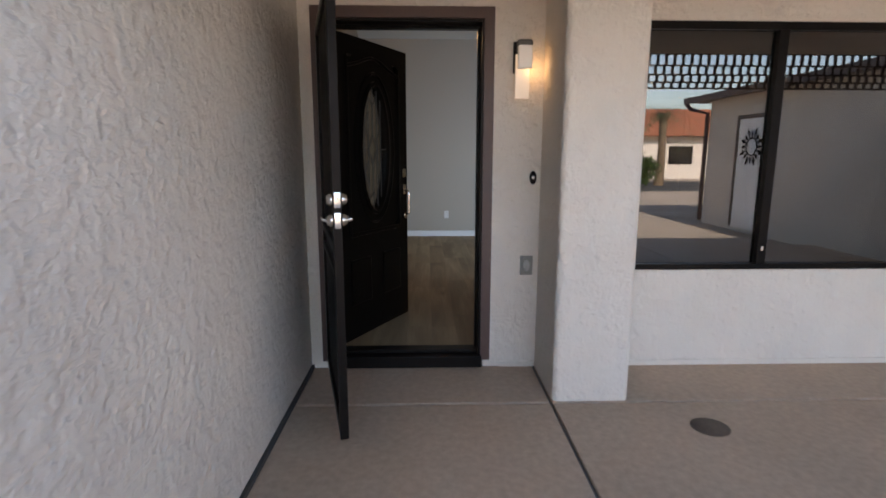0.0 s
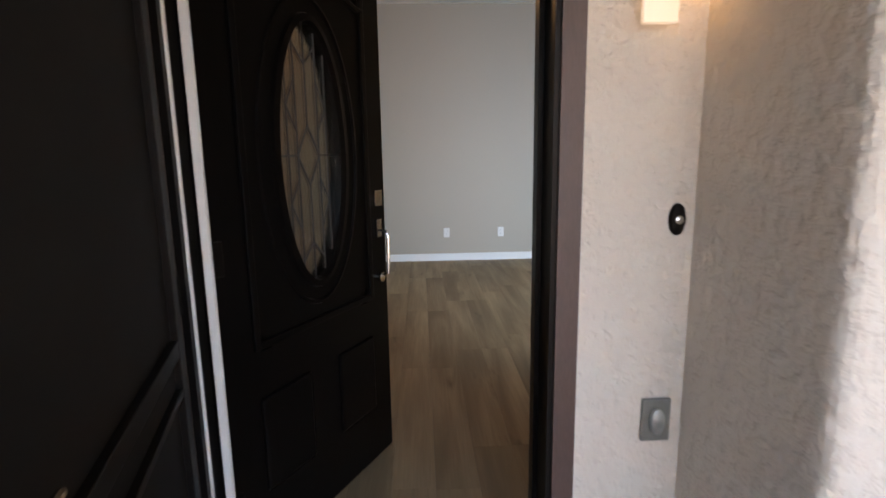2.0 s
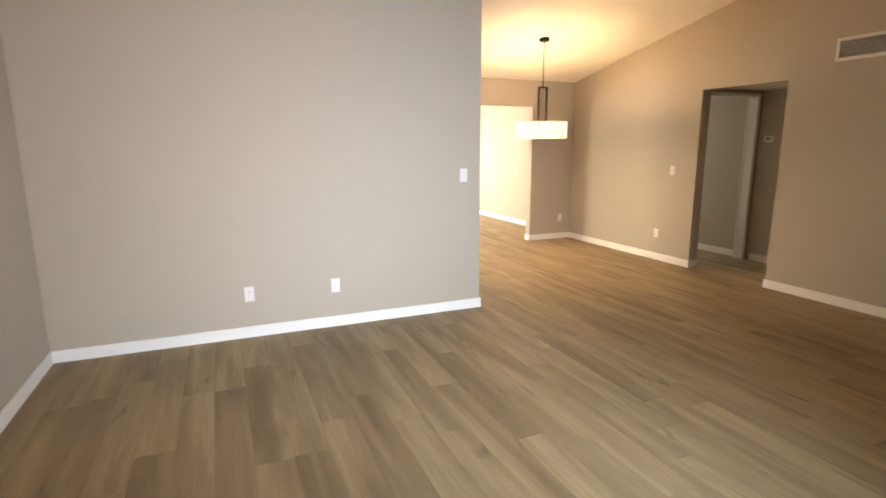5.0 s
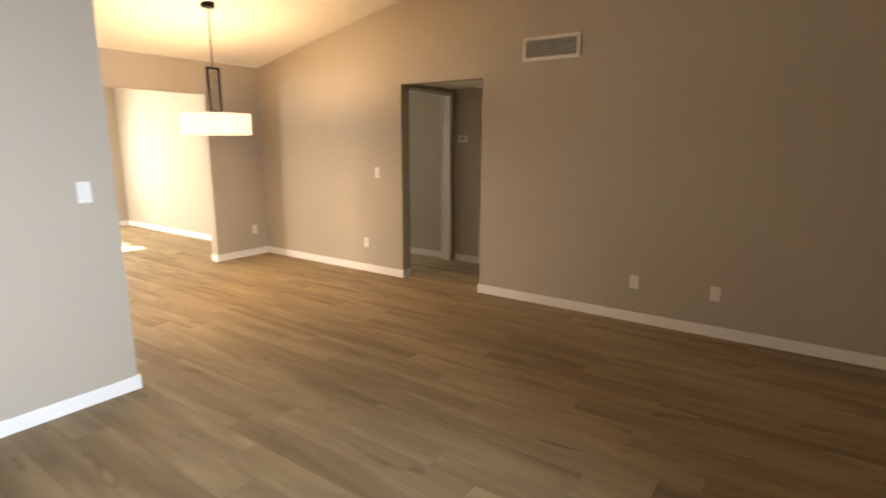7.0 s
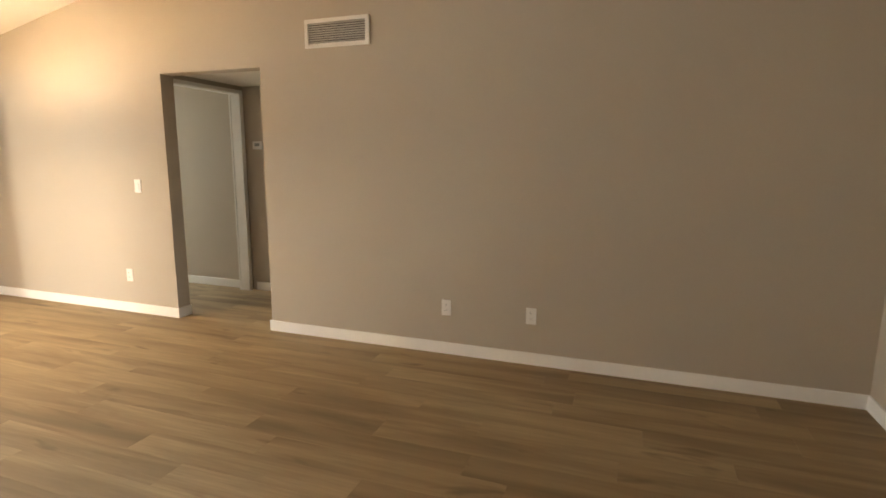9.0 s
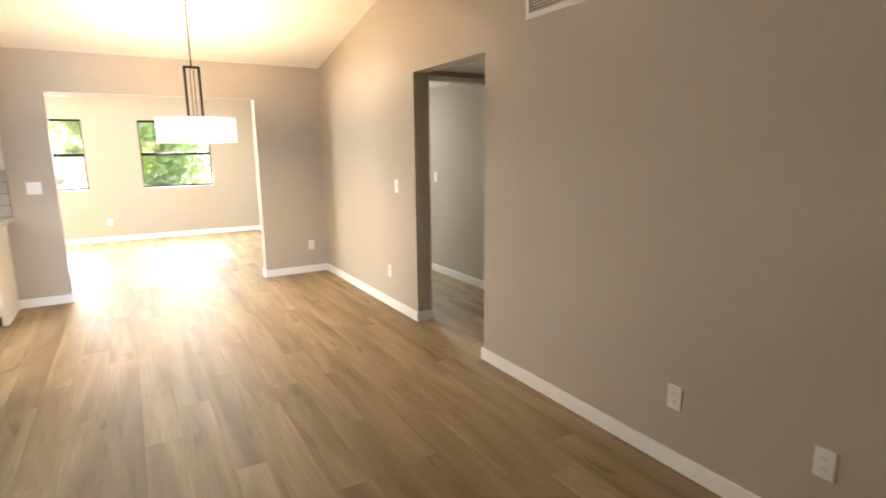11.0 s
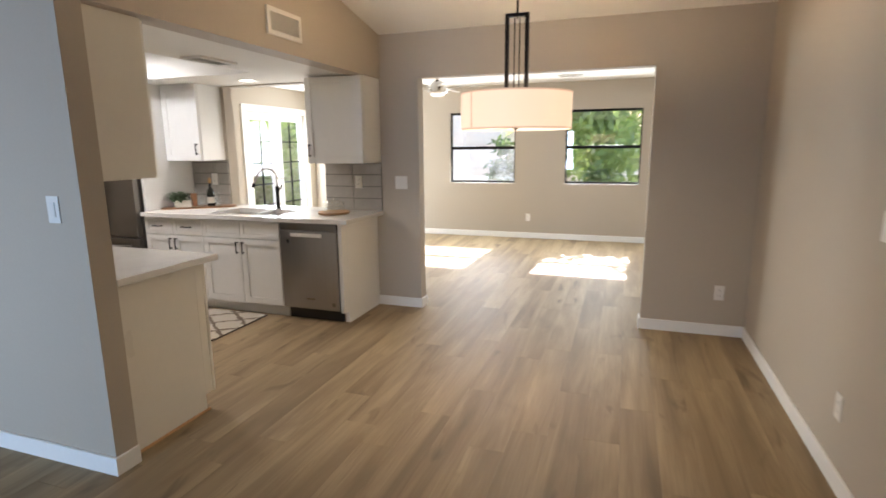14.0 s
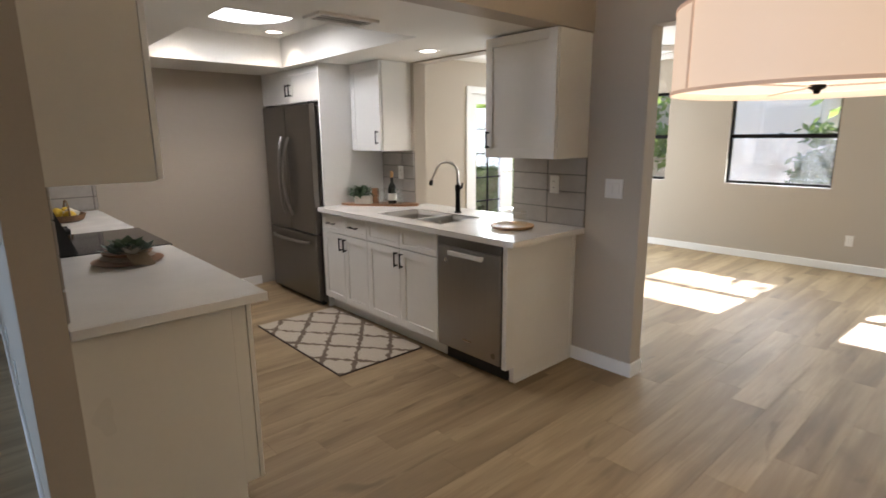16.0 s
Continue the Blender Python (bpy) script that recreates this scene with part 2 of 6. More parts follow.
def lathe(bm, rings, seg=24, at=(0, 0, 0), axis="z"):
    """rings: (radius, height) pairs, revolved."""
    loops = []
    for r, h in rings:
        loop = []
        for i in range(seg):
            a = 2 * math.pi * i / seg
            p = (r * math.cos(a), r * math.sin(a), h)
            if axis == "x":
                p = (p[2], p[0], p[1])
            elif axis == "y":
                p = (p[0], p[2], p[1])
            loop.append(bm.verts.new((p[0] + at[0], p[1] + at[1], p[2] + at[2])))
        loops.append(loop)
    if rings[0] == rings[-1]:
        for v in loops.pop():
            bm.verts.remove(v)
        loops.append(loops[0])
    for a, b in zip(loops, loops[1:]):
        for i in range(seg):
            j = (i + 1) % seg
            bm.faces.new((a[i], a[j], b[j], b[i]))
    if rings[0] == rings[-1]:
        return
    for loop, flip in ((loops[0], True), (loops[-1], False)):
        if rings[0 if flip else -1][0] > 1e-5:
            bm.faces.new(list(reversed(loop)) if flip else loop)


def tube(bm, pts, r, seg=10):
    """A round bar along a line of points."""
    pts = [Vector(p) for p in pts]
    loops = []
    side = None
    for i, p in enumerate(pts):
        d = (pts[min(i + 1, len(pts) - 1)] - pts[max(i - 1, 0)]).normalized()
        if side is None:
            side = d.orthogonal().normalized()
        side = (side - d * side.dot(d)).normalized()
        up = d.cross(side)
        rr = r[i] if isinstance(r, (list, tuple)) else r
        loops.append([bm.verts.new(p + rr * (math.cos(2 * math.pi * k / seg) * side + math.sin(2 * math.pi * k / seg) * up)) for k in range(seg)])
    for a, b in zip(loops, loops[1:]):
        for i in range(seg):
            j = (i + 1) % seg
            bm.faces.new((a[i], a[j], b[j], b[i]))
    bm.faces.new(list(reversed(loops[0])))
    bm.faces.new(loops[-1])


def mesh_of(name, bm, material, smooth=False):
    bmesh.ops.recalc_face_normals(bm, faces=bm.faces)
    me = bpy.data.meshes.new(name)
    bm.to_mesh(me)
    bm.free()
    me.materials.append(material)
    if smooth:
        for p in me.polygons:
            p.use_smooth = True
        me.set_sharp_from_angle(angle=radians(40))
    return me


def part(name, bm, material, parent=None, label="", smooth=False):
    ob = new(name, mesh_of(name, bm, material, smooth))
    if parent is not None:
        ob.parent = parent
    if label:
        tagged(ob, label)
    return ob


def box_part(name, b, material, parent=None, label="", bevel=0.003):
    bm = bmesh.new()
    box(bm, *b, bevel=bevel)
    return part(name, bm, material, parent, label)


def thing(name, label, category, at=(0, 0, 0), turn=0.0, group=""):
    ob = new(name)
    ob.empty_display_size = 0.1
    ob.matrix_world = pose(*at, 0, 0, turn)
    return tagged(ob, label, category, group)


def structure(name, bm, material, label="", category=""):
    return tagged(part(name, bm, material), label, category, "", "structure")


def wall_mesh(axis, lo, hi, u0, u1, z0, top, holes=()):
    """A wall slab across axis from lo to hi, from u0 to u1, up to top (a height, or heights at given u),
    with rectangular holes (u0, u1, z0, z1) right through."""
    us = sorted({u0, u1, *(h for q in holes for h in q[:2]), *([k[0] for k in top] if isinstance(top, list) else [])})
    us = [u for u in us if u0 - 1e-6 <= u <= u1 + 1e-6]
    zs = sorted({z0, *(h for q in holes for h in q[2:])})
    zs = [z for z in zs if z >= z0 - 1e-6]

    def top_at(u):
        if not isinstance(top, list):
            return top
        return float(np.interp(u, [k[0] for k in top], [k[1] for k in top]))

    bm = bmesh.new()
    made = {}

    def v(u, w, z):
        key = (round(u, 4), round(w, 4), round(z, 4))
        if key not in made:
            made[key] = bm.verts.new((w, u, z) if axis == "x" else (u, w, z))
        return made[key]

    n_u, n_z = len(us) - 1, len(zs)

    def level(u, k):
        return zs[k] if k < len(zs) else top_at(u)

    def solid(i, k):
        if i < 0 or k < 0 or i >= n_u or k >= n_z:
            return False
        uc = (us[i] + us[i + 1]) / 2
        zc = (level(uc, k) + level(uc, k + 1)) / 2
        return not any(q[0] < uc < q[1] and q[2] < zc < q[3] for q in holes)

    for i in range(n_u):
        for k in range(n_z):
            if not solid(i, k):
                continue
            a, b = us[i], us[i + 1]
            c = [(a, level(a, k)), (b, level(b, k)), (b, level(b, k + 1)), (a, level(a, k + 1))]
            bm.faces.new([v(u, lo, z) for u, z in c])
            bm.faces.new([v(u, hi, z) for u, z in reversed(c)])
            for di, dk, e in ((-1, 0, (3, 0)), (1, 0, (1, 2)), (0, -1, (0, 1)), (0, 1, (2, 3))):
                if not solid(i + di, k + dk):
                    p, q = c[e[0]], c[e[1]]
                    bm.faces.new([v(p[0], lo, p[1]), v(p[0], hi, p[1]), v(q[0], hi, q[1]), v(q[0], lo, q[1])])
    return bm


# ---- structure: the house ----
XR, YF, YW, XE = 5.258, 8.05, 5.182, 2.153        # doorway wall, far dining wall, kitchen back wall, its end
YFAM, XFAM = 12.19, -1.13
Y_DOOR = 0.14                                     # inner face beside the entry door
RIDGE_Y, RIDGE_Z, EAVE_Z = 4.2, 3.23, 2.46
Y_IN = 0.44                                       # inner face of the front wall
XWEST = -1.20


def roof_z(y):
    return EAVE_Z + 0.2 * (YF - y) if y > RIDGE_Y else RIDGE_Z - 0.2 * (RIDGE_Y - y)


PROFILE = [(-0.2, roof_z(-0.2) + 0.1), (RIDGE_Y, RIDGE_Z + 0.1), (YF + 0.12, roof_z(YF + 0.12) + 0.1)]

sub = bmesh.new()
box(sub, XWEST - 0.11, 0.03, -0.30, 6.49, YFAM + 0.14, -0.006)
structure("floor", sub, GROUT, "greyed oak plank floor running through the rooms", "floor")

# doorway wall and its continuation along the family room
structure("wall_east", wall_mesh("x", XR, XR + 0.135, Y_DOOR, YF + 0.12, 0, PROFILE, [(4.591, 5.605, 0, 2.12)]), PAINT,
          "greige painted wall with a plain doorway", "wall")
structure("wall_family_east", wall_mesh("x", XR + 0.03, XR + 0.165, YF + 0.12, YFAM, 0, 2.6), PAINT, "greige painted wall", "wall")
# dining end wall: opening to the family room and pass-through over the sink
structure("wall_dining_end", wall_mesh("y", YF, YF + 0.12, XWEST, XR, 0, 2.9, [(2.558, 4.494, 0, 2.08), (0.47, 1.59, 0.90, 2.09)]), PAINT,
          "greige painted wall with a wide opening and a pass-through", "wall")
# kitchen back wall facing the living room
structure("wall_kitchen", wall_mesh("y", YW, YW + 0.115, XWEST, XE, 0, roof_z(YW) + 0.1), PAINT, "greige painted wall with a free end", "wall")
structure("wall_west", wall_mesh("x", XWEST - 0.12, XWEST, Y_DOOR, YF, 0, PROFILE), PAINT, "greige painted wall", "wall")
# header over the kitchen's open side
structure("wall_header", wall_mesh("x", 2.045, 2.195, YW + 0.115, YF, 2.09, PROFILE), PAINT, "greige drywall header above the kitchen opening", "wall")
# front wall with the door and the picture window
structure("wall_front", wall_mesh("y", 0.0, Y_DOOR - 0.012, XWEST - 0.12, XR + 0.135, -0.08, 2.75,
          [(-0.80, 0.19, -0.08, 2.10), (1.02, 3.25, 0.565, 2.095)]), STUCCO_PALE, "pale stucco front wall with a picture window", "wall")
structure("wall_front_entry_lining", wall_mesh("y", Y_DOOR - 0.012, Y_DOOR, XWEST, 0.62, 0, roof_z(Y_DOOR), [(-0.80, 0.19, 0, 2.10)]), PAINT,
          "greige painted inner face beside the entry door", "wall")
structure("wall_front_lining", wall_mesh("y", Y_DOOR - 0.012, Y_IN, 0.62, XR, 0, roof_z(Y_IN), [(1.02, 3.25, 0.565, 2.095)]), PAINT,
          "greige painted thick wall below and beside the picture window", "wall")
# family room
structure("wall_family_far", wall_mesh("y", YFAM, YFAM + 0.15, XFAM - 0.12, XR + 0.165, 0, 2.6,
          [(-0.37, 0.73, 0.894, 2.039), (1.501, 2.608, 0.894, 2.039), (3.405, 4.527, 0.894, 2.039)]), PAINT, "greige painted wall with three windows", "wall")
structure("wall_family_west", wall_mesh("x", XFAM - 0.12, XFAM, YF + 0.12, YFAM, 0, 2.6, [(10.33, 11.9, 0, 2.06)]), PAINT, "greige painted wall with french doors", "wall")

bm = bmesh.new()
for ya, yb in ((-0.15, RIDGE_Y), (RIDGE_Y, YF)):
    za, zb = roof_z(ya), roof_z(yb)
    xa, xb = XWEST, XR
    vs = [bm.verts.new(c) for c in ((xa, ya, za), (xb, ya, za), (xb, yb, zb), (xa, yb, zb), (xa, ya, za + 0.09), (xb, ya, za + 0.09), (xb, yb, zb + 0.09), (xa, yb, zb + 0.09))]
    for q in ((3, 2, 1, 0), (4, 5, 6, 7), (0, 1, 5, 4), (1, 2, 6, 5), (2, 3, 7, 6), (3, 0, 4, 7)):
        bm.faces.new([vs[i] for i in q])
structure("ceiling_vaulted", bm, CEILING_PAINT, "white textured vaulted ceiling", "ceiling")
bm = bmesh.new()
box(bm, XFAM - 0.12, YF + 0.12, 2.46, XR + 0.16, YFAM, 2.6)
structure("ceiling_family", bm, CEILING_PAINT, "flat white textured ceiling", "ceiling")
# dropped kitchen ceiling with a raised light tray
TX0, TX1, TY0, TY1, KZ, TZ = -0.52, 1.36, 6.17, 7.36, 2.10, 2.345
bm = bmesh.new()
for b in ((XWEST, YW + 0.115, KZ, TX0, YF, KZ + 0.05), (TX1, YW + 0.115, KZ, 2.045, YF, KZ + 0.05), (TX0, YW + 0.115, KZ, TX1, TY0, KZ + 0.05), (TX0, TY1, KZ, TX1, YF, KZ + 0.05)):
    box(bm, *b)
for b in ((TX0 - 0.03, TY0 - 0.03, KZ + 0.05, TX0, TY1 + 0.03, TZ), (TX1, TY0 - 0.03, KZ + 0.05, TX1 + 0.03, TY1 + 0.03, TZ), (TX0, TY0 - 0.03, KZ + 0.05, TX1, TY0, TZ), (TX0, TY1, KZ + 0.05, TX1, TY1 + 0.03, TZ)):
    box(bm, *b)
box(bm, TX0 - 0.03, TY0 - 0.03, TZ, TX1 + 0.03, TY1 + 0.03, TZ + 0.04)
structure("ceiling_kitchen", bm, CEILING_PAINT, "white dropped kitchen ceiling with a raised light tray", "ceiling")

# hall and bedroom behind the doorway
# the window hole is added, out of view, for the bedroom's daylight lamp
structure("wall_hall_east", wall_mesh("x", 6.38, 6.5, 3.2, 9.4, 0, 2.5, [(8.2, 9.1, 0.9, 2.05)]), PAINT, "greige painted wall of hall and bedroom with an added unseen window", "wall")
structure("wall_hall_end", wall_mesh("y", 5.70, 5.80, XR + 0.135, 6.38, 0, 2.5, [(5.44, 6.33, 0, 2.09)]), PAINT, "greige hall wall with a cased door opening", "wall")
structure("wall_hall_south", wall_mesh("y", 3.1, 3.2, XR + 0.135, 6.5, 0, 2.5), PAINT, "greige painted wall", "wall")
structure("wall_bedroom_end", wall_mesh("y", 9.3, 9.4, XR + 0.165, 6.5, 0, 2.5), PAINT, "greige painted wall", "wall")
bm = bmesh.new()
box(bm, XR + 0.135, 3.1, 2.16, 6.5, 5.75, 2.3)
box(bm, XR + 0.135, 5.75, 2.21, 6.5, 9.4, 2.36)
structure("ceiling_hall", bm, CEILING_PAINT, "white hall ceiling", "ceiling")

# ---- trim ----
def baseboard(name, axis, face, side, u0, u1, h=0.088):
    """A skirting board on a wall face; side is the way that it stands out."""
    t = 0.014 * side
    bm = bmesh.new()
    a, b = sorted((face, face + t))
    if axis == "x":
        box(bm, a, u0, 0.0, b, u1, h)
    else:
        box(bm, u0, a, 0.0, u1, b, h)
    es = [e for e in bm.edges if all(v.co.z > h - 1e-4 for v in e.verts)]
    bmesh.ops.bevel(bm, geom=es, offset=0.004, segments=2, affect="EDGES", profile=0.5)
    return structure(name, bm, TRIM, "white painted baseboard", "baseboard")


baseboard("baseboard", "y", YW, -1, XWEST, XE + 0.014)
baseboard("baseboard", "x", XE, 1, YW, YW + 0.115)
baseboard("baseboard", "x", XR, -1, Y_IN + 0.014, 4.591)
baseboard("baseboard", "x", XR, -1, 5.605, YF - 0.014)
baseboard("baseboard", "y", 4.591, 1, XR - 0.014, XR + 0.135)
baseboard("baseboard", "y", 5.605, -1, XR - 0.014, XR + 0.135)
baseboard("baseboard", "y", YF, -1, 4.48, XR)
baseboard("baseboard", "y", YF, -1, 2.13, 2.572)
baseboard("baseboard", "x", 4.494, -1, YF, YF + 0.12)
baseboard("baseboard", "x", 2.558, 1, YF, YF + 0.12)
baseboard("baseboard", "y", YF + 0.12, 1, 4.494, XR + 0.03)
baseboard("baseboard", "y", YF + 0.12, 1, XFAM, 2.558)
baseboard("baseboard", "y", YFAM, -1, XFAM, XR + 0.016)
baseboard("baseboard", "x", XR + 0.03, -1, YF + 0.134, YFAM - 0.014)
baseboard("baseboard", "x", XFAM, 1, YF + 0.134, 10.24)
baseboard("baseboard", "y", Y_IN, 1, 0.62, XR)
baseboard("baseboard", "y", Y_DOOR, 1, 0.22, 0.606)
baseboard("baseboard", "x", XWEST, 1, Y_DOOR, YW - 0.014)
baseboard("baseboard", "x", XWEST, 1, 5.95, 7.3)
baseboard("baseboard", "x", 6.38, -1, 3.2, 5.64)
baseboard("baseboard", "x", 6.38, -1, 5.86, 9.3)
for side_y, sgn in ((5.70, -1), (5.80, 1)):
    a, b = sorted((side_y, side_y + 0.018 * sgn))
    bm = bmesh.new()
    box(bm, 5.395, a, 0, 5.45, b, 2.115)
    box(bm, 6.30, a, 0, 6.35, b, 2.115)
    box(bm, 5.45, a, 2.08, 6.30, b, 2.115)
    structure("trim", bm, TRIM, "white painted door casing in the hall", "casing")
bm = bmesh.new()
box(bm, 5.44, 5.702, 0, 5.455, 5.798, 2.075)
box(bm, 6.305, 5.702, 0, 6.33, 5.798, 2.075)
box(bm, 5.44, 5.702, 2.075, 6.33, 5.798, 2.09)
structure("trim", bm, TRIM, "white painted door jamb in the hall", "jamb")


# ---- wall plates, vents, fixtures ----
def wall_plate(kind, place, turn, w=0.072, h=0.117, gangs=1):
    """A switch, socket or blank plate; it faces -y before it is turned."""
    name = {"switch": "light_switch", "outlet": "wall_outlet"}[kind]
    label = {"switch": "white plastic rocker light switch on the wall", "outlet": "white plastic wall outlet plate above the baseboard"}[kind]
    ob = thing(name, label, "switch" if kind == "switch" else "outlet", place, turn, "wall plates")
    w = w + 0.046 * (gangs - 1)
    box_part("plate", (-w / 2, -0.006, -h / 2, w / 2, 0.0, h / 2), PLATE, ob, bevel=0.002)
    for g in range(gangs):
        x = (g - (gangs - 1) / 2) * 0.046
        if kind == "switch":
            box_part("rocker", (x - 0.016, -0.011, -0.033, x + 0.016, -0.0065, 0.033), PLATE, ob, bevel=0.002)
        else:
            for dz in (-0.02, 0.02):
                s = box_part("socket", (x - 0.016, -0.0085, dz - 0.014, x + 0.016, -0.0065, dz + 0.014), PLATE, ob, bevel=0.001)
                for sx in (-0.006, 0.006):
                    box_part("slot", (x + sx - 0.001, -0.0092, dz - 0.004, x + sx + 0.001, -0.0086, dz + 0.006), BLACK_PLASTIC, s, bevel=0)
    return ob


E_, S_ = -90, 0           # facing -x, facing -y
for x in (0.134, 0.812):
    wall_plate("outlet", (x, YW, 0.351), 0)
wall_plate("switch", (1.988, YW, 1.235), 0)
for y in (3.045, 2.42, 6.16):
    wall_plate("outlet", (XR, y, 0.351), -90)
wall_plate("switch", (XR, 5.962, 1.176), -90)
wall_plate("switch", (2.382, YF, 1.17), 0, gangs=2)
wall_plate("outlet", (5.06, YF, 0.345), 0)
wall_plate("outlet", (2.84, YFAM, 0.34), 0)
wall_plate("switch", (6.38, 7.2, 1.17), -90)


def wall_vent(place, turn, w, h, label, slats=9):
    ob = thing("air_vent", label, "vent", place, turn)
    f = 0.028
    bm = bmesh.new()
    for b in ((-w / 2, -0.014, -h / 2, w / 2, 0, -h / 2 + f), (-w / 2, -0.014, h / 2 - f, w / 2, 0, h / 2), (-w / 2, -0.014, -h / 2 + f, -w / 2 + f, 0, h / 2 - f), (w / 2 - f, -0.014, -h / 2 + f, w / 2, 0, h / 2 - f)):
        box(bm, *b)
    part("frame", bm, VENT_PAINT, ob)
    box_part("backing", (-w / 2 + f, -0.003, -h / 2 + f, w / 2 - f, 0, h / 2 - f), VENT_DARK, ob, bevel=0)
    n = slats
    for i in range(n):
        z = -h / 2 + f + (i + 0.5) * (h - 2 * f) / n
        bm = bmesh.new()
        vs = [bm.verts.new(c) for c in ((-w / 2 + f, -0.004, z - 0.004), (w / 2 - f, -0.004, z - 0.004), (w / 2 - f, -0.012, z + 0.005), (-w / 2 + f, -0.012, z + 0.005))]
        bm.faces.new(vs)
        bmesh.ops.solidify(bm, geom=bm.faces[:], thickness=0.0012)
        part("slat", bm, VENT_PAINT, ob)
    return ob


wall_vent((XR, 3.90, 2.33), -90, 0.53, 0.20, "white metal return air vent high on the wall")
wall_vent((2.195, 6.645, 2.262), 90, 0.36, 0.165, "white metal air vent on the kitchen header")
kv = wall_vent((1.52, 6.72, KZ), 0, 0.36, 0.17, "white metal ceiling air vent beside the light tray", 3)
kv.matrix_world = pose(1.52, 6.72, KZ, 90, 0, 90)

fv = wall_vent((3.52, 11.45, 2.46), 0, 0.36, 0.17, "white metal air vent in the flat family room ceiling", 3)
fv.matrix_world = pose(3.52, 11.45, 2.46, 90, 0, 0)

th = thing("thermostat", "small white thermostat on the hall wall", "thermostat", (6.38, 5.535, 1.56), -90)
box_part("body", (-0.06, -0.022, -0.04, 0.06, 0, 0.04), PLATE, th)
box_part("screen", (-0.03, -0.0235, -0.01, 0.03, -0.0225, 0.022), surface("grey_display", (0.25, 0.27, 0.25), 0.3), th)


def downlight(place):
    ob = thing("recessed_light", "round white recessed ceiling light, switched on", "light", place, 0, "recessed lights")
    bm = bmesh.new()
    lathe(bm, [(0.062, -0.004), (0.085, -0.004), (0.088, 0.0), (0.062, 0.0), (0.062, -0.004)], 28)
    part("ring", bm, VENT_PAINT, ob, smooth=True)
    bm = bmesh.new()
    lathe(bm, [(0.061, -0.003), (0.061, -0.001)], 28)
    part("lens", bm, CAN_GLOW, ob)
    sp = new("downlight_bulb", bpy.data.lights.new("downlight_bulb", "SPOT"))
    sp.data.energy, sp.data.color, sp.data.spot_size, sp.data.spot_blend, sp.data.shadow_soft_size = 2.2, (1.0, 0.88, 0.72), radians(130), 0.6, 0.05
    sp.matrix_world = look((place[0], place[1], place[2] - 0.02), (place[0], place[1], 0))
    return ob


downlight((1.0, 7.76, KZ))
downlight((-0.28, 7.19, TZ))
downlight((-0.32, 6.48, TZ))
dome = thing("skylight", "round bright skylight dome in the ceiling tray", "skylight", (0.25, 6.76, TZ))
bm = bmesh.new()
lathe(bm, [(0.325, 0.0), (0.325, -0.012), (0.305, -0.012), (0.305, 0.0)], 40)
part("ring", bm, VENT_PAINT, dome, smooth=True)
bm = bmesh.new()
lathe(bm, [(0.304, -0.006), (0.25, -0.024), (0.13, -0.038), (0.02, -0.042)], 40)
part("diffuser", bm, SKYLIGHT, dome, smooth=True)
area_lamp("skylight_daylight", (0.25, 6.76, TZ - 0.06), (0.25, 6.76, 0), 0.55, 0.55, 2.3, (0.97, 0.98, 1.0))

# pendant over the dining place
px_, py_ = 3.715, 6.60
pend = thing("pendant_light", "drum pendant light with a lit linen shade on black bars", "pendant light", (px_, py_, 0))
pz = roof_z(py_)
bm = bmesh.new()
lathe(bm, [(0.055, pz - 0.035), (0.062, pz - 0.025), (0.062, pz + 0.012)], 24)
part("canopy", bm, BLACK_METAL, pend, smooth=True)
bm = bmesh.new()
tube(bm, [(0, 0, 2.17), (0, 0, pz - 0.03)], 0.006)
part("rod", bm, BLACK_METAL, pend, smooth=True)
bm = bmesh.new()
box(bm, -0.064, -0.015, 2.176, 0.064, 0.015, 2.195, 0.002)
part("crossbar", bm, BLACK_METAL, pend)
box_part("crossbar", (-0.064, -0.015, 1.784, 0.064, 0.015, 1.798), BLACK_METAL, pend)
for sx in (-1, 1):
    box_part("bar", (sx * 0.055 - 0.010, -0.014, 1.799, sx * 0.055 + 0.010, 0.014, 2.18), BLACK_METAL, pend, bevel=0.002)
for sx in (-0.014, 0.014):
    bm = bmesh.new()
    tube(bm, [(sx, 0, 1.77), (sx, 0, 2.17)], 0.0035, 6)
    part("stem", bm, BLACK_METAL, pend)
bm = bmesh.new()
R0, SZ0, SZ1 = 0.308, 1.578, 1.776
seg = 64
for z0, z1 in ((SZ0, SZ1),):
    ring = []
    for r in (R0, R0 - 0.003):
        ring.append([[bm.verts.new((r * math.cos(2 * math.pi * i / seg), r * math.sin(2 * math.pi * i / seg), z)) for i in range(seg)] for z in (z0, z1)])
    for lo_, hi_ in ring:
        for i in range(seg):
            bm.faces.new((lo_[i], lo_[(i + 1) % seg], hi_[(i + 1) % seg], hi_[i]))
    for k in (0, 1):
        for i in range(seg):
            bm.faces.new((ring[0][k][i], ring[0][k][(i + 1) % seg], ring[1][k][(i + 1) % seg], ring[1][k][i]))
shade = part("shade", bm, SHADE, pend, "lit cream linen drum shade", smooth=True)
SHADE_TRIM = glow_material("lit_shade_trim", (1.0, 0.64, 0.42), 0.06, (0.60, 0.46, 0.34))
for z in (SZ0, SZ1 - 0.008):
    bm = bmesh.new()
    lathe(bm, [(R0 + 0.0005, z), (R0 + 0.0025, z), (R0 + 0.0025, z + 0.008), (R0 + 0.0005, z + 0.008), (R0 + 0.0005, z)], 64)
    part("trim_band", bm, SHADE_TRIM, shade, smooth=True)
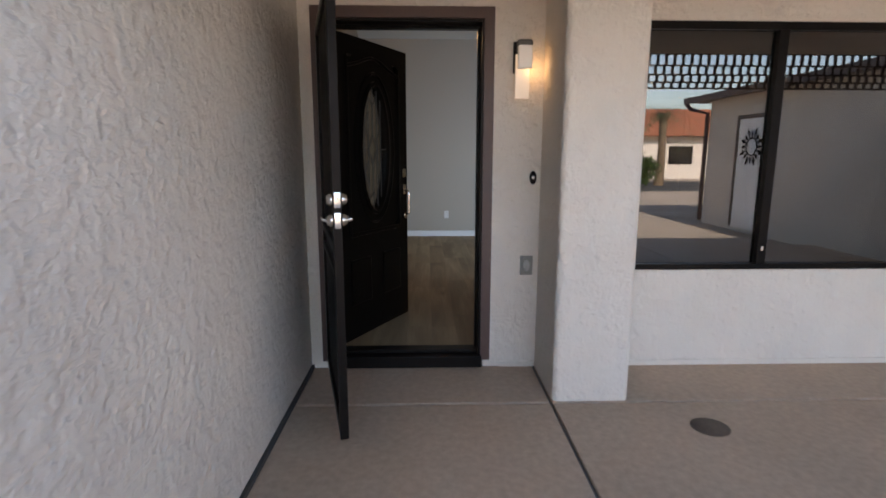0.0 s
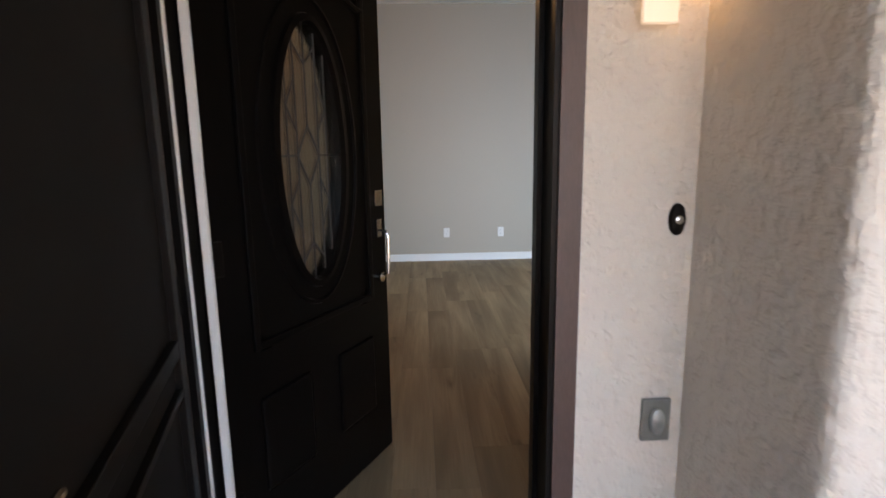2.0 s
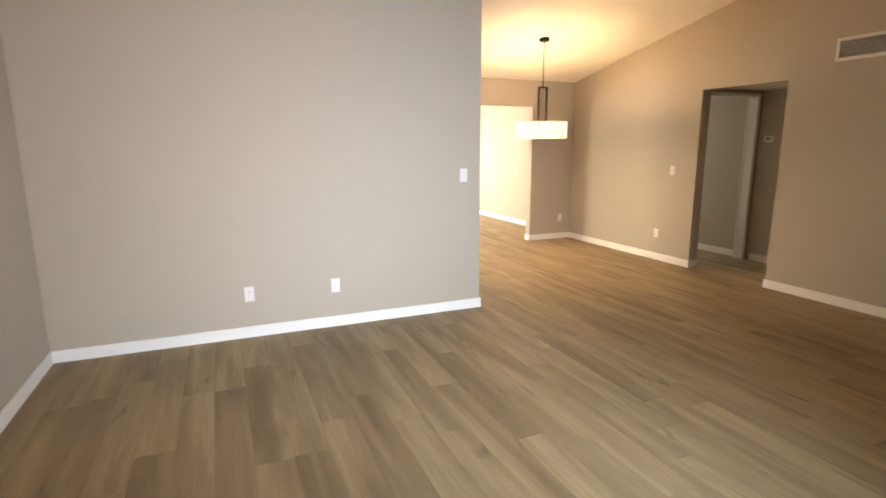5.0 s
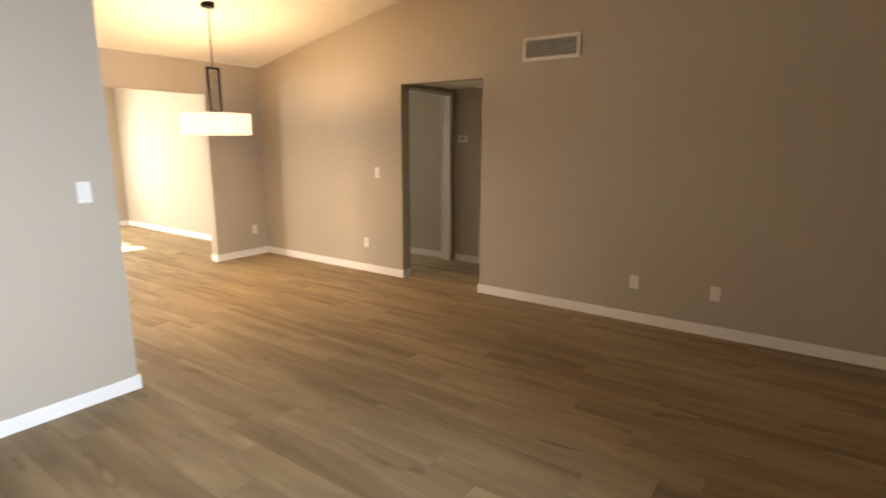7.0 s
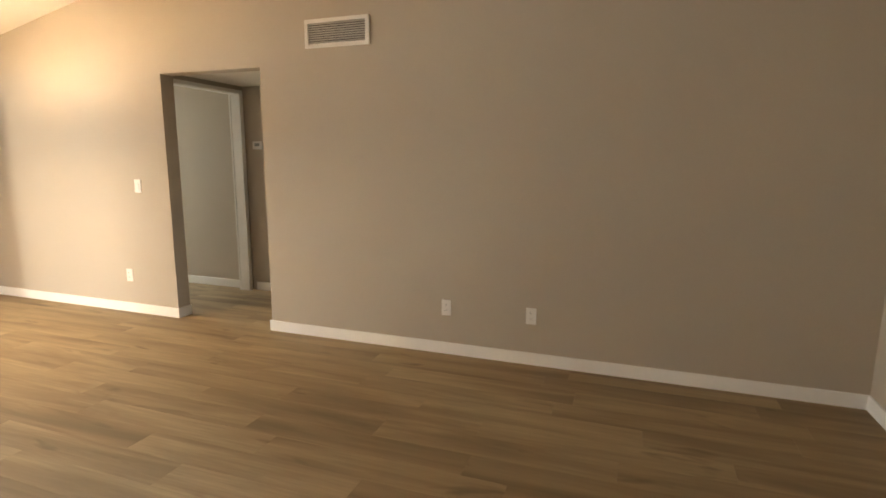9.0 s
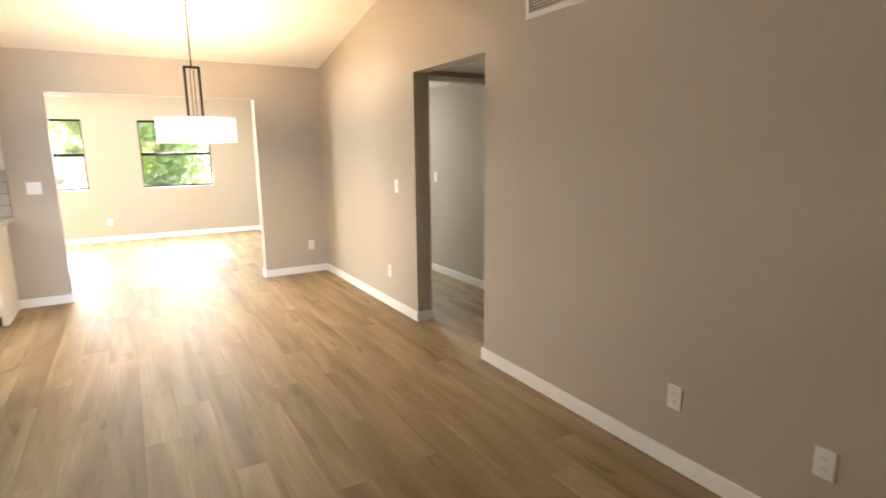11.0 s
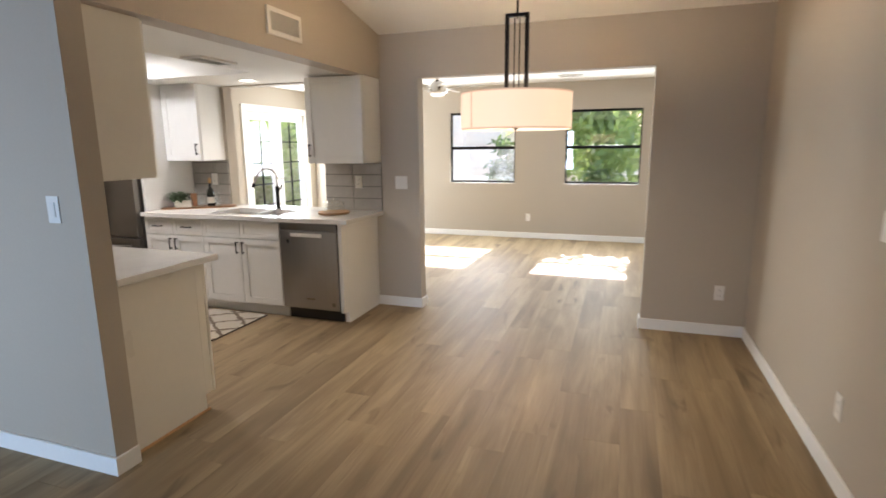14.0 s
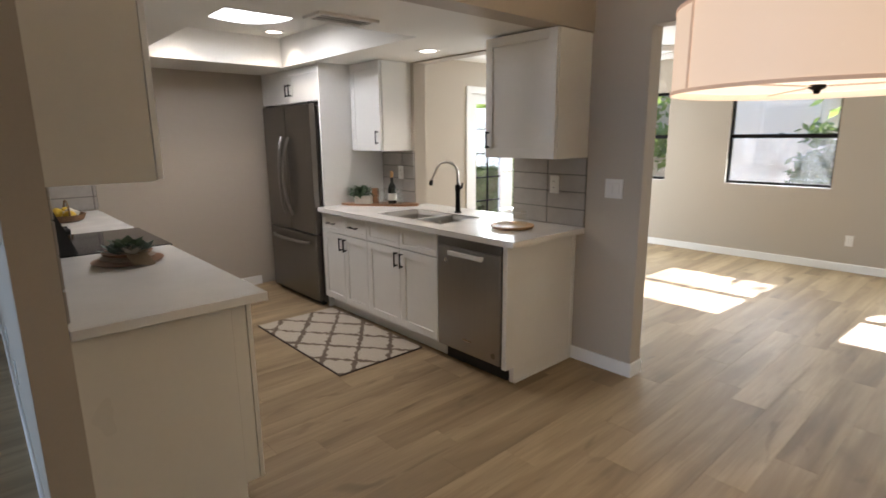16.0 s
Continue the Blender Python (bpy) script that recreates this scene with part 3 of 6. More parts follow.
seam = box_part("seam", (-0.005, -R0 - 0.0012, SZ0 + 0.009, 0.005, -R0 - 0.0002, SZ1 - 0.009), SHADE_TRIM, shade, bevel=0)
seam.matrix_basis = pose(0, 0, 0, 0, 0, -38)
for k in range(3):
    bm = bmesh.new()
    a = 2 * math.pi * k / 3 + 0.1
    tube(bm, [(0.02 * math.cos(a), 0.02 * math.sin(a), SZ0 + 0.012), ((R0 - 0.004) * math.cos(a), (R0 - 0.004) * math.sin(a), SZ0 + 0.012)], 0.0018, 6)
    part("spoke", bm, SHADE_TRIM, pend)
bm = bmesh.new()
lathe(bm, [(R0 - 0.006, SZ0 + 0.02), (R0 - 0.006, SZ0 + 0.016), (0.02, SZ0 + 0.016), (0.02, SZ0 + 0.02)], 64)
part("diffuser", bm, DIFFUSER, pend, "glowing frosted diffuser")
bm = bmesh.new()
lathe(bm, [(0.0, SZ0 - 0.006), (0.006, SZ0 - 0.004), (0.008, SZ0 + 0.003), (0.018, SZ0 + 0.008), (0.018, SZ0 + 0.0155)], 20)
part("finial", bm, BLACK_METAL, pend, smooth=True)
for k in range(3):
    a = 2 * math.pi * k / 3 + 0.3
    bm = bmesh.new()
    tube(bm, [(0.01 * math.cos(a), 0.01 * math.sin(a), SZ1 - 0.006), ((R0 - 0.002) * math.cos(a), (R0 - 0.002) * math.sin(a), SZ1 - 0.006)], 0.003, 6)
    part("spoke", bm, BLACK_METAL, pend)
bulb_lamp("pendant_bulb_up", (px_, py_, SZ1 - 0.05), 4.0, (1.0, 0.76, 0.48), 0.08)
area_lamp("pendant_bulb_down", (px_, py_, SZ0 - 0.02), (px_, py_, 0), 0.45, 0.45, 1.25, (1.0, 0.78, 0.52))

# ---- kitchen ----
def shaker_front(name, w, h, parent, place, handle=None, turn=0.0, drawer=False):
    """A shaker door or drawer front that faces -y, lower corner at its origin; handle: (x, z, 'v' or 'h')."""
    d = bmesh.new()
    s, t = (0.055 if not drawer else 0.035), 0.019
    box(d, s + 0.0003, -t + 0.009, s + 0.0003, w - s - 0.0003, -0.002, h - s - 0.0003)
    ob = part(name, d, CABINET, parent)
    ob.matrix_basis = pose(*place, 0, 0, turn)
    for piece, q in (("stile", (0, -t, 0, s, 0, h)), ("stile", (w - s, -t, 0, w, 0, h)), ("rail", (s + 0.0003, -t, 0, w - s - 0.0003, 0, s)), ("rail", (s + 0.0003, -t, h - s, w - s - 0.0003, 0, h))):
        box_part(piece, q, CABINET, ob, bevel=0.001)
    if handle:
        hx, hz, way = handle
        bm = bmesh.new()
        L = 0.055
        if way == "v":
            tube(bm, [(hx, -t - 0.028, hz - L), (hx, -t - 0.028, hz + L)], 0.0055, 8)
            for dz in (-0.045, 0.045):
                tube(bm, [(hx, -t, hz + dz), (hx, -t - 0.028, hz + dz)], 0.0055, 8)
        else:
            tube(bm, [(hx - L, -t - 0.028, hz), (hx + L, -t - 0.028, hz)], 0.0055, 8)
            for dx in (-0.045, 0.045):
                tube(bm, [(hx + dx, -t, hz), (hx + dx, -t - 0.028, hz)], 0.0055, 8)
        part("handle", bm, BLACK_METAL, ob, "black bar handle", smooth=True)
    return ob


CF = 7.40                  # face of the sink run's carcasses
def base_cabinet(name, x0, x1, label, drawer_handles=True, inner_top=0.868):
    ob = thing(name, label, "cabinet", (x0, CF, 0), 0, "kitchen base cabinets")
    w = x1 - x0
    box_part("body", (0, 0, 0.10, w, YF - CF, inner_top), CABINET, ob)
    if inner_top < 0.8:
        box_part("face_rail", (0, 0, inner_top, w, 0.018, 0.868), CABINET, ob, bevel=0)
    box_part("toe_kick", (0, 0.06, 0, w, 0.08, 0.099), CABINET, ob, bevel=0)
    half = w / 2
    for i in range(2):
        hx = (half - 0.006) / 2
        shaker_front("drawer", half - 0.006, 0.15, ob, (0.003 + i * half, -0.001, 0.708), (hx, 0.075, "h") if drawer_handles else None, 0, True)
        edge = half - 0.006 - 0.03 if i == 0 else 0.03
        shaker_front("door", half - 0.006, 0.585, ob, (0.003 + i * half, -0.001, 0.115), (edge, 0.505, "v"))
    return ob


base_cabinet("base_cabinet", 0.0, 0.68, "white shaker base cabinet with two drawers and black handles")
base_cabinet("sink_cabinet", 0.682, 1.512, "white shaker sink base cabinet with two doors", False, 0.69)

# dishwasher
dw = thing("dishwasher", "stainless steel dishwasher built in under the counter", "dishwasher", (1.52, CF, 0))
box_part("body", (0.003, 0.02, 0.10, 0.557, 0.6, 0.862), BLACK_PLASTIC, dw)
door_dw = box_part("door", (0.003, -0.03, 0.115, 0.557, 0.018, 0.80), STEEL, dw, bevel=0.006)
box_part("control_strip", (0.003, -0.026, 0.802, 0.557, 0.018, 0.862), STEEL_DARK, dw, bevel=0.004)
bm = bmesh.new()
box(bm, 0.13, -0.062, 0.752, 0.43, -0.05, 0.782, 0.004)
box(bm, 0.14, -0.05, 0.757, 0.165, -0.0305, 0.777)
box(bm, 0.395, -0.05, 0.757, 0.42, -0.0305, 0.777)
part("handle", bm, surface("bright_steel_bar", (0.78, 0.76, 0.73), 0.42, 0.5, 0.04), door_dw, "bright bar handle")
box_part("badge", (0.24, -0.0325, 0.20, 0.32, -0.0305, 0.212), NICKEL, door_dw, bevel=0)
bm = bmesh.new()
lathe(bm, [(0.018, -0.032), (0.018, -0.0305)], 18, (0.505, 0, 0.17), "y")
part("sticker", bm, STEEL_DARK, door_dw)
box_part("toe_kick", (0.01, 0.05, 0.0, 0.55, 0.07, 0.112), BLACK_PLASTIC, dw, bevel=0)

ep = thing("end_panel", "white end panel closing the cabinet run", "cabinet panel", (2.085, CF, 0))
bm = bmesh.new()
box(bm, 0, -0.02, 0.10, 0.035, YF - CF, 0.868, 0.002)
box(bm, 0, 0.055, 0, 0.035, YF - CF, 0.10)
part("panel", bm, CABINET, ep)
box_part("quarter_round", (0.0355, 0.055, 0, 0.048, YF - CF - 0.015, 0.014), TRIM, ep, bevel=0.004)
box_part("scribe_strip", (0.0355, YF - CF - 0.03, 0.015, 0.044, YF - CF - 0.001, 0.868), CABINET, ep, bevel=0.002)

# sink worktop with a cut-out, running through the pass-through
CX0, CX1, CY0 = 0.0, 2.19, 7.345
SX0, SX1, SY0, SY1 = 0.70, 1.42, 7.49, 7.88
bm = bmesh.new()
for b in ((CX0, CY0, SX0, YF), (SX1, CY0, CX1, YF), (SX0, CY0, SX1, SY0), (SX0, SY1, SX1, YF)):
    box(bm, b[0], b[1], 0.870, b[2], b[3], 0.906)
box(bm, 0.475, YF, 0.902, 1.585, YF + 0.13, 0.9065)
bmesh.ops.remove_doubles(bm, verts=bm.verts, dist=0.0005)
wt = thing("worktop", "white quartz worktop with an undermount sink cut-out", "worktop", (0, 0, 0))
part("slab", bm, QUARTZ, wt)
sink = thing("sink", "double-bowl stainless undermount kitchen sink", "sink", (0, 0, 0))
for a, b in ((SX0, SX0 + 0.40), (SX0 + 0.425, SX1)):
    bm = bmesh.new()
    t = 0.004
    zb = 0.755
    box(bm, a, SY0, zb, b, SY1, zb + t)
    box(bm, a, SY0, zb, a + t, SY1, 0.869)
    box(bm, b - t, SY0, zb, b, SY1, 0.869)
    box(bm, a, SY0, zb, b, SY0 + t, 0.869)
    box(bm, a, SY1 - t, zb, b, SY1, 0.869)
    bowl = part("bowl", bm, SINK_STEEL, sink)
    bm = bmesh.new()
    lathe(bm, [(0.042, zb + t + 0.0005), (0.045, zb + t + 0.004), (0.03, zb + t + 0.003)], 20, ((a + b) / 2, (SY0 + SY1) / 2, 0))
    part("drain", bm, NICKEL, bowl, smooth=True)
box_part("divider", (SX0 + 0.40, SY0 + 0.001, 0.80, SX0 + 0.425, SY1 - 0.001, 0.904), SINK_STEEL, sink, bevel=0.006)
bm = bmesh.new()
for b in ((SX0 - 0.012, SY0 - 0.012, SX1 + 0.012, SY0 + 0.004), (SX0 - 0.012, SY1 - 0.004, SX1 + 0.012, SY1 + 0.012), (SX0 - 0.012, SY0 + 0.004, SX0 + 0.004, SY1 - 0.004), (SX1 - 0.004, SY0 + 0.004, SX1 + 0.012, SY1 - 0.004)):
    box(bm, b[0], b[1], 0.9065, b[2], b[3], 0.9095)
part("rim", bm, SINK_STEEL, sink, "bright steel rim")
fc = thing("faucet", "gooseneck kitchen faucet in dark and brushed metal", "faucet", (1.10, 7.96, 0.906))
bm = bmesh.new()
lathe(bm, [(0.028, 0.0), (0.028, 0.01), (0.02, 0.015), (0.018, 0.16), (0.022, 0.17), (0.022, 0.21), (0.013, 0.22)], 20)
part("body", bm, BLACK_METAL, fc, "dark bronze body", smooth=True)
bm = bmesh.new()
arc = [(0, 0, 0.215), (0, 0, 0.30)] + [(-0.09 * (1 - math.cos(a)) * 0.87, -0.09 * (1 - math.cos(a)) * 0.5, 0.30 + 0.09 * math.sin(a)) for a in [math.pi * k / 10 for k in range(1, 9)]]
arc.append((-0.19, -0.105, 0.245))
tube(bm, arc, 0.0105, 12)
part("spout", bm, NICKEL, fc, "brushed nickel arched spout", smooth=True)
bm = bmesh.new()
tube(bm, [(-0.188, -0.104, 0.252), (-0.197, -0.109, 0.21)], [0.014, 0.018], 12)
part("spray_head", bm, BLACK_METAL, fc, smooth=True)
bm = bmesh.new()
tube(bm, [(0.02, 0, 0.19), (0.045, 0, 0.2), (0.06, -0.01, 0.235)], 0.008, 10)
part("lever", bm, BLACK_METAL, fc, smooth=True)


def wall_cabinet(name, x0, x1, front, back, z0, z1, label, hinge_left=True, face=-1, doors=1, end=None):
    """An upper cabinet; face -1 looks to -y, +1 to +y."""
    ob = thing(name, label, "cabinet", (0, 0, 0), 0, "kitchen wall cabinets")
    lo_, hi_ = sorted((front - face * 0.026, back))
    box_part("body", (x0, lo_, z0, x1, hi_, z1), CABINET, ob)
    w = (x1 - x0) / doors
    for i in range(doors):
        if face < 0:
            hx = w - 0.034 if (hinge_left if doors == 1 else i == 0) else 0.03
            shaker_front("door", w - 0.004, z1 - z0 - 0.006, ob, (x0 + i * w + 0.002, front + 0.019, z0 + 0.003), (hx, 0.11, "v"))
        else:
            shaker_front("door", w - 0.004, z1 - z0 - 0.006, ob, (x0 + (i + 1) * w - 0.002, front - 0.019, z0 + 0.003), (w - 0.034, 0.11, "v"), 180)
    if end is not None:
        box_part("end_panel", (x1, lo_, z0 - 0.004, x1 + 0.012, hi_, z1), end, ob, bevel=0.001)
    return ob


wall_cabinet("wall_cabinet", 1.635, 2.185, 7.70, YF, 1.352, 2.088, "white shaker wall cabinet beside the pass-through", False)
wall_cabinet("wall_cabinet", 0.002, 0.43, 7.72, YF, 1.375, 2.098, "white shaker wall cabinet next to the fridge panel", True)
wall_cabinet("wall_cabinet", 1.49, 2.118, 5.625, YW + 0.117, 1.353, 2.088, "white wall cabinet with a cream end panel over the peninsula", True, 1, 1, PANEL)
wall_cabinet("wall_cabinet", 0.87, 1.488, 5.625, YW + 0.117, 1.353, 2.088, "white shaker wall cabinet over the range counter", True, 1)
wall_cabinet("fridge_cabinet", -1.198, -0.03, 7.46, YF, 1.80, 2.098, "white cabinet above the refrigerator", True, -1, 2)
fp = thing("tall_cabinet_side", "tall white panel between refrigerator and counter", "cabinet", (-0.028, 7.42, 0))
box_part("panel", (0, 0, 0, 0.026, YF - 7.42, 2.099), CABINET, fp, bevel=0.002)

# refrigerator
fr = thing("refrigerator", "dark stainless french-door refrigerator with bottom freezer", "refrigerator", (-0.955, 7.34, 0))
box_part("body", (0.005, 0.065, 0.03, 0.905, 0.70, 1.755), STEEL_DARK, fr, bevel=0.004)
for i in range(2):
    d = box_part("door", (0.004 + i * 0.454, 0, 0.66, 0.452 + i * 0.454, 0.06, 1.77), STEEL_DARK, fr, bevel=0.008)
    hx = 0.415 if i == 0 else 0.495
    bm = bmesh.new()
    pts = [(hx + (-0.03 if i == 0 else 0.03) * (1 - math.sin(math.pi * k / 12)), -0.012 - 0.055 * math.sin(math.pi * k / 12) ** 0.6, 0.80 + 0.70 * k / 12) for k in range(13)]
    tube(bm, pts, 0.014, 10)
    part("handle", bm, STEEL, d, "curved stainless handle", smooth=True)
fz = box_part("freezer_drawer", (0.004, 0, 0.05, 0.906, 0.06, 0.65), STEEL_DARK, fr, bevel=0.008)
bm = bmesh.new()
tube(bm, [(0.10 + 0.71 * k / 10, -0.012 - 0.05 * math.sin(math.pi * k / 10) ** 0.5, 0.575) for k in range(11)], 0.013, 10)
part("handle", bm, STEEL, fz, smooth=True)
box_part("grille", (0.03, 0.05, 0.0, 0.88, 0.09, 0.045), BLACK_PLASTIC, fr)
for i in range(2):
    box_part("hinge_cap", (0.02 + i * 0.80, 0.03, 1.772, 0.09 + i * 0.80, 0.14, 1.79), BLACK_PLASTIC, fr)

# range side: peninsula cabinets, counters, range
PF = 5.885
def plain_base(x0, x1, label, end=False):
    ob = thing("base_cabinet", label, "cabinet", (0, 0, 0), 0, "kitchen base cabinets")
    box_part("body", (x0, YW + 0.117, 0.10, x1, PF - 0.02, 0.868), CABINET, ob)
    box_part("toe_kick", (x0, PF - 0.10, 0, x1, PF - 0.08, 0.099), CABINET, ob, bevel=0)
    w = x1 - x0
    shaker_front("drawer", w - 0.006, 0.15, ob, (x1 - 0.003, PF - 0.019, 0.708), (w / 2, 0.075, "h"), 180, True)
    shaker_front("door", w - 0.006, 0.585, ob, (x1 - 0.003, PF - 0.019, 0.115), (w - 0.05, 0.505, "v"), 180)
    if end:
        bm = bmesh.new()
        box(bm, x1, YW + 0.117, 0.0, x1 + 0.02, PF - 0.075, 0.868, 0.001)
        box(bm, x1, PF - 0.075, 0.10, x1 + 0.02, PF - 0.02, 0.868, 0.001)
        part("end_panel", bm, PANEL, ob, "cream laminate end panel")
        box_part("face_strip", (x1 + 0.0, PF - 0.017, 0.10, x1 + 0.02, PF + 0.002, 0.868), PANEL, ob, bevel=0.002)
        box_part("quarter_round", (x1 + 0.0205, YW + 0.117, 0, x1 + 0.032, PF - 0.06, 0.014), WOOD_LIGHT, ob, bevel=0.003)
    return ob


plain_base(1.46, 2.075, "white base cabinet with a cream end panel", True)
plain_base(0.875, 1.458, "white shaker base cabinet next to the range")
plain_base(-0.60, 0.085, "white shaker base cabinet beside the black range")
plain_base(-1.198, -0.602, "white shaker base cabinet in the corner")
for a, b in ((0.868, 2.155), (-1.198, 0.092)):
    w_ = thing("worktop", "white quartz worktop beside the range", "worktop", (0, 0, 0))
    box_part("slab", (a, YW + 0.117, 0.870, b, 5.935, 0.906), QUARTZ, w_, bevel=0.003)
rg = thing("range", "black glass-top electric range with a slanted back panel", "range", (0.097, YW + 0.117, 0))
box_part("body", (0, 0.01, 0.0, 0.765, 0.60, 0.885), BLACK_PLASTIC, rg)
box_part("oven_door", (0.01, 0.602, 0.2, 0.755, 0.645, 0.86), STEEL_DARK, rg, bevel=0.006)
box_part("cooktop", (-0.002, 0.01, 0.886, 0.767, 0.65, 0.909), BLACK_GLASS, rg, bevel=0.003)
bm = bmesh.new()
vs = [bm.verts.new((x, y, z)) for x in (0.0, 0.765) for y, z in ((0.003, 0.91), (0.21, 0.91), (0.13, 1.14), (0.003, 1.14))]
for q in ((3, 2, 1, 0), (4, 5, 6, 7), (0, 1, 5, 4), (1, 2, 6, 5), (2, 3, 7, 6), (3, 0, 4, 7)):
    bm.faces.new([vs[i] for i in q])
bmesh.ops.bevel(bm, geom=bm.edges[:], offset=0.004, segments=2, affect="EDGES")
bg = part("backguard", bm, BLACK_PLASTIC, rg, "slanted control panel")
for k in range(4):
    bm = bmesh.new()
    x = (0.10, 0.20, 0.565, 0.665)[k]
    lathe(bm, [(0.02, 0.165), (0.018, 0.198), (0.0, 0.199)], 16, (x, 0, 1.02), "y")
    part("knob", bm, BLACK_PLASTIC, bg, smooth=True)


# ---- backsplash tiles ----
def tile_field(name, axis_face, x0, x1, z0, z1, side, label, rows_h=0.111, tile_w=0.30):
    """Stack-laid glazed tiles on a grout bed; side is the way that the face looks along y."""
    a, b = sorted((axis_face, axis_face + 0.004 * side))
    bm = bmesh.new()
    box(bm, x0, a, z0, x1, b, z1)
    ob = structure(name, bm, GROUT, label, "backsplash")
    made = {}
    r, z = 0, z0
    g = 0.007
    while z < z1 - 0.02:
        h = min(rows_h, z1 - z)
        x = x0
        while x < x1 - 0.01:
            xa, xb = max(x, x0), min(x + tile_w, x1)
            if xb - xa > 0.02:
                key = (round(xb - xa, 3), round(h, 3))
                if key not in made:
                    t = bmesh.new()
                    box(t, g / 2, 0, g / 2, key[0] - g / 2, 0.008, key[1] - g / 2, 0.0015)
                    made[key] = mesh_of("tile", t, TILE)
                o = new("tile", made[key])
                o.parent = ob
                o.matrix_basis = pose(xa, axis_face + (0.0038 if side > 0 else -0.0118), z)
            x += tile_w
        z += rows_h
        r += 1
    return ob


tile_field("trim_backsplash_a", YF, 1.592, 2.188, 0.908, 1.351, -1, "grey glazed stacked tile backsplash")
tile_field("trim_backsplash_b", YF, 0.0, 0.468, 0.908, 1.374, -1, "grey glazed tile backsplash")
tile_field("trim_backsplash_c", YW + 0.117, -1.19, 2.1, 0.912, 1.352, 1, "grey glazed tile backsplash behind the range")
td = tile_field("trim_backsplash_d", 0.0, 0.0, 0.63, 0.912, 1.352, -1, "grey glazed tile backsplash return on the side wall")
td.matrix_world = pose(XWEST, YW + 0.13, 0, 0, 0, 90)
wall_plate("outlet", (1.953, YF - 0.012, 1.172), 0)
wall_plate("outlet", (0.285, YF - 0.012, 1.181), 0)

# ---- kitchen small things ----
def rug_material():
    m, n, l, p = nodes_of("trellis_rug")
    co = n.new("ShaderNodeTexCoord")
    sp = n.new("ShaderNodeSeparateXYZ")
    l.new(co.outputs["Object"], sp.inputs[0])

    def lin(a, b):
        x = n.new("ShaderNodeMath")
        x.operation = "MULTIPLY"
        l.new(sp.outputs[0], x.inputs[0])
        x.inputs[1].default_value = a
        y = n.new("ShaderNodeMath")
        y.operation = "MULTIPLY_ADD"
        l.new(sp.outputs[1], y.inputs[0])
        y.inputs[1].default_value = b
        l.new(x.outputs[0], y.inputs[2])
        nz = n.new("ShaderNodeMath")
        nz.operation = "MULTIPLY_ADD"
        l.new(noise_tex(n, l, 22, 2), nz.inputs[0])
        nz.inputs[1].default_value = 0.3
        l.new(y.outputs[0], nz.inputs[2])
        f = n.new("ShaderNodeMath")
        f.operation = "PINGPONG"
        l.new(nz.outputs[0], f.inputs[0])
        f.inputs[1].default_value = 0.5
        return f.outputs[0]

    mn = n.new("ShaderNodeMath")
    mn.operation = "MINIMUM"
    l.new(lin(2.7, 3.5), mn.inputs[0])
    l.new(lin(2.7, -3.5), mn.inputs[1])
    pile = noise_tex(n, l, 160, 3)
    cream = mix_rgb(n, l, (0.36, 0.31, 0.245), (0.58, 0.52, 0.43), pile)
    brown = mix_rgb(n, l, (0.10, 0.07, 0.05), (0.17, 0.125, 0.09), pile)
    l.new(mix_rgb(n, l, brown, cream, ramp(n, l, mn.outputs[0], 0.05, 0.08)), p.inputs["Base Color"])
    p.inputs["Roughness"].default_value = 0.95
    b = n.new("ShaderNodeBump")
    b.inputs["Strength"].default_value, b.inputs["Distance"].default_value = 0.6, 0.004
    l.new(pile, b.inputs["Height"])
    l.new(b.outputs["Normal"], p.inputs["Normal"])
    return m


rug = thing("rug", "cream rug with a brown trellis pattern on the kitchen floor", "rug", (0.685, 7.06, 0))
bm = bmesh.new()
box(bm, -0.62, -0.335, 0.0005, 0.62, 0.335, 0.011)
bmesh.ops.subdivide_edges(bm, edges=[e for e in bm.edges if e.calc_length() > 0.3], cuts=8, use_grid_fill=True)
for v in bm.verts:
    if v.co.z > 0.005:
        v.co.z += 0.002 * noise.noise(v.co * 7)
part("pile", bm, rug_material(), rug)
bm = bmesh.new()
for b in ((-0.628, -0.343, 0.628, -0.335), (-0.628, 0.335, 0.628, 0.343), (-0.628, -0.335, -0.62, 0.335), (0.62, -0.335, 0.628, 0.335)):
    box(bm, b[0], b[1], 0.0005, b[2], b[3], 0.009)
part("binding", bm, surface("dark_binding", (0.07, 0.05, 0.04), 0.9, 0, 0.2), rug)

LEAF = surface("dusty_green_leaf", (0.075, 0.12, 0.055), 0.55, 0, 0.3, 30, 12)
SAGE = surface("sage_succulent", (0.16, 0.21, 0.16), 0.5, 0, 0.25, 30, 12)
CERAMIC = surface("cream_ceramic", (0.60, 0.55, 0.47), 0.4, 0, 0.08, 30, 6)
LINEN = surface("tan_linen", (0.42, 0.34, 0.24), 0.9, 0, 0.15, 120, 8, 0.4, 200, 0.002)
BOTTLE = surface("dark_green_bottle", (0.012, 0.014, 0.010), 0.12, 0, 0.1)
CLEAR = glass_material("clear_glass", clear=0.93, tint=(0.97, 0.98, 0.975))
LEMON = surface("lemon_peel", (0.62, 0.40, 0.03), 0.45, 0, 0.1, 60, 8, 0.2, 120, 0.001)
WICKER = surface("brown_wicker", (0.17, 0.095, 0.045), 0.8, 0, 0.4, 60, 10, 0.6, 120, 0.003)
SPICE = surface("brown_terracotta", (0.22, 0.12, 0.07), 0.6, 0, 0.2)


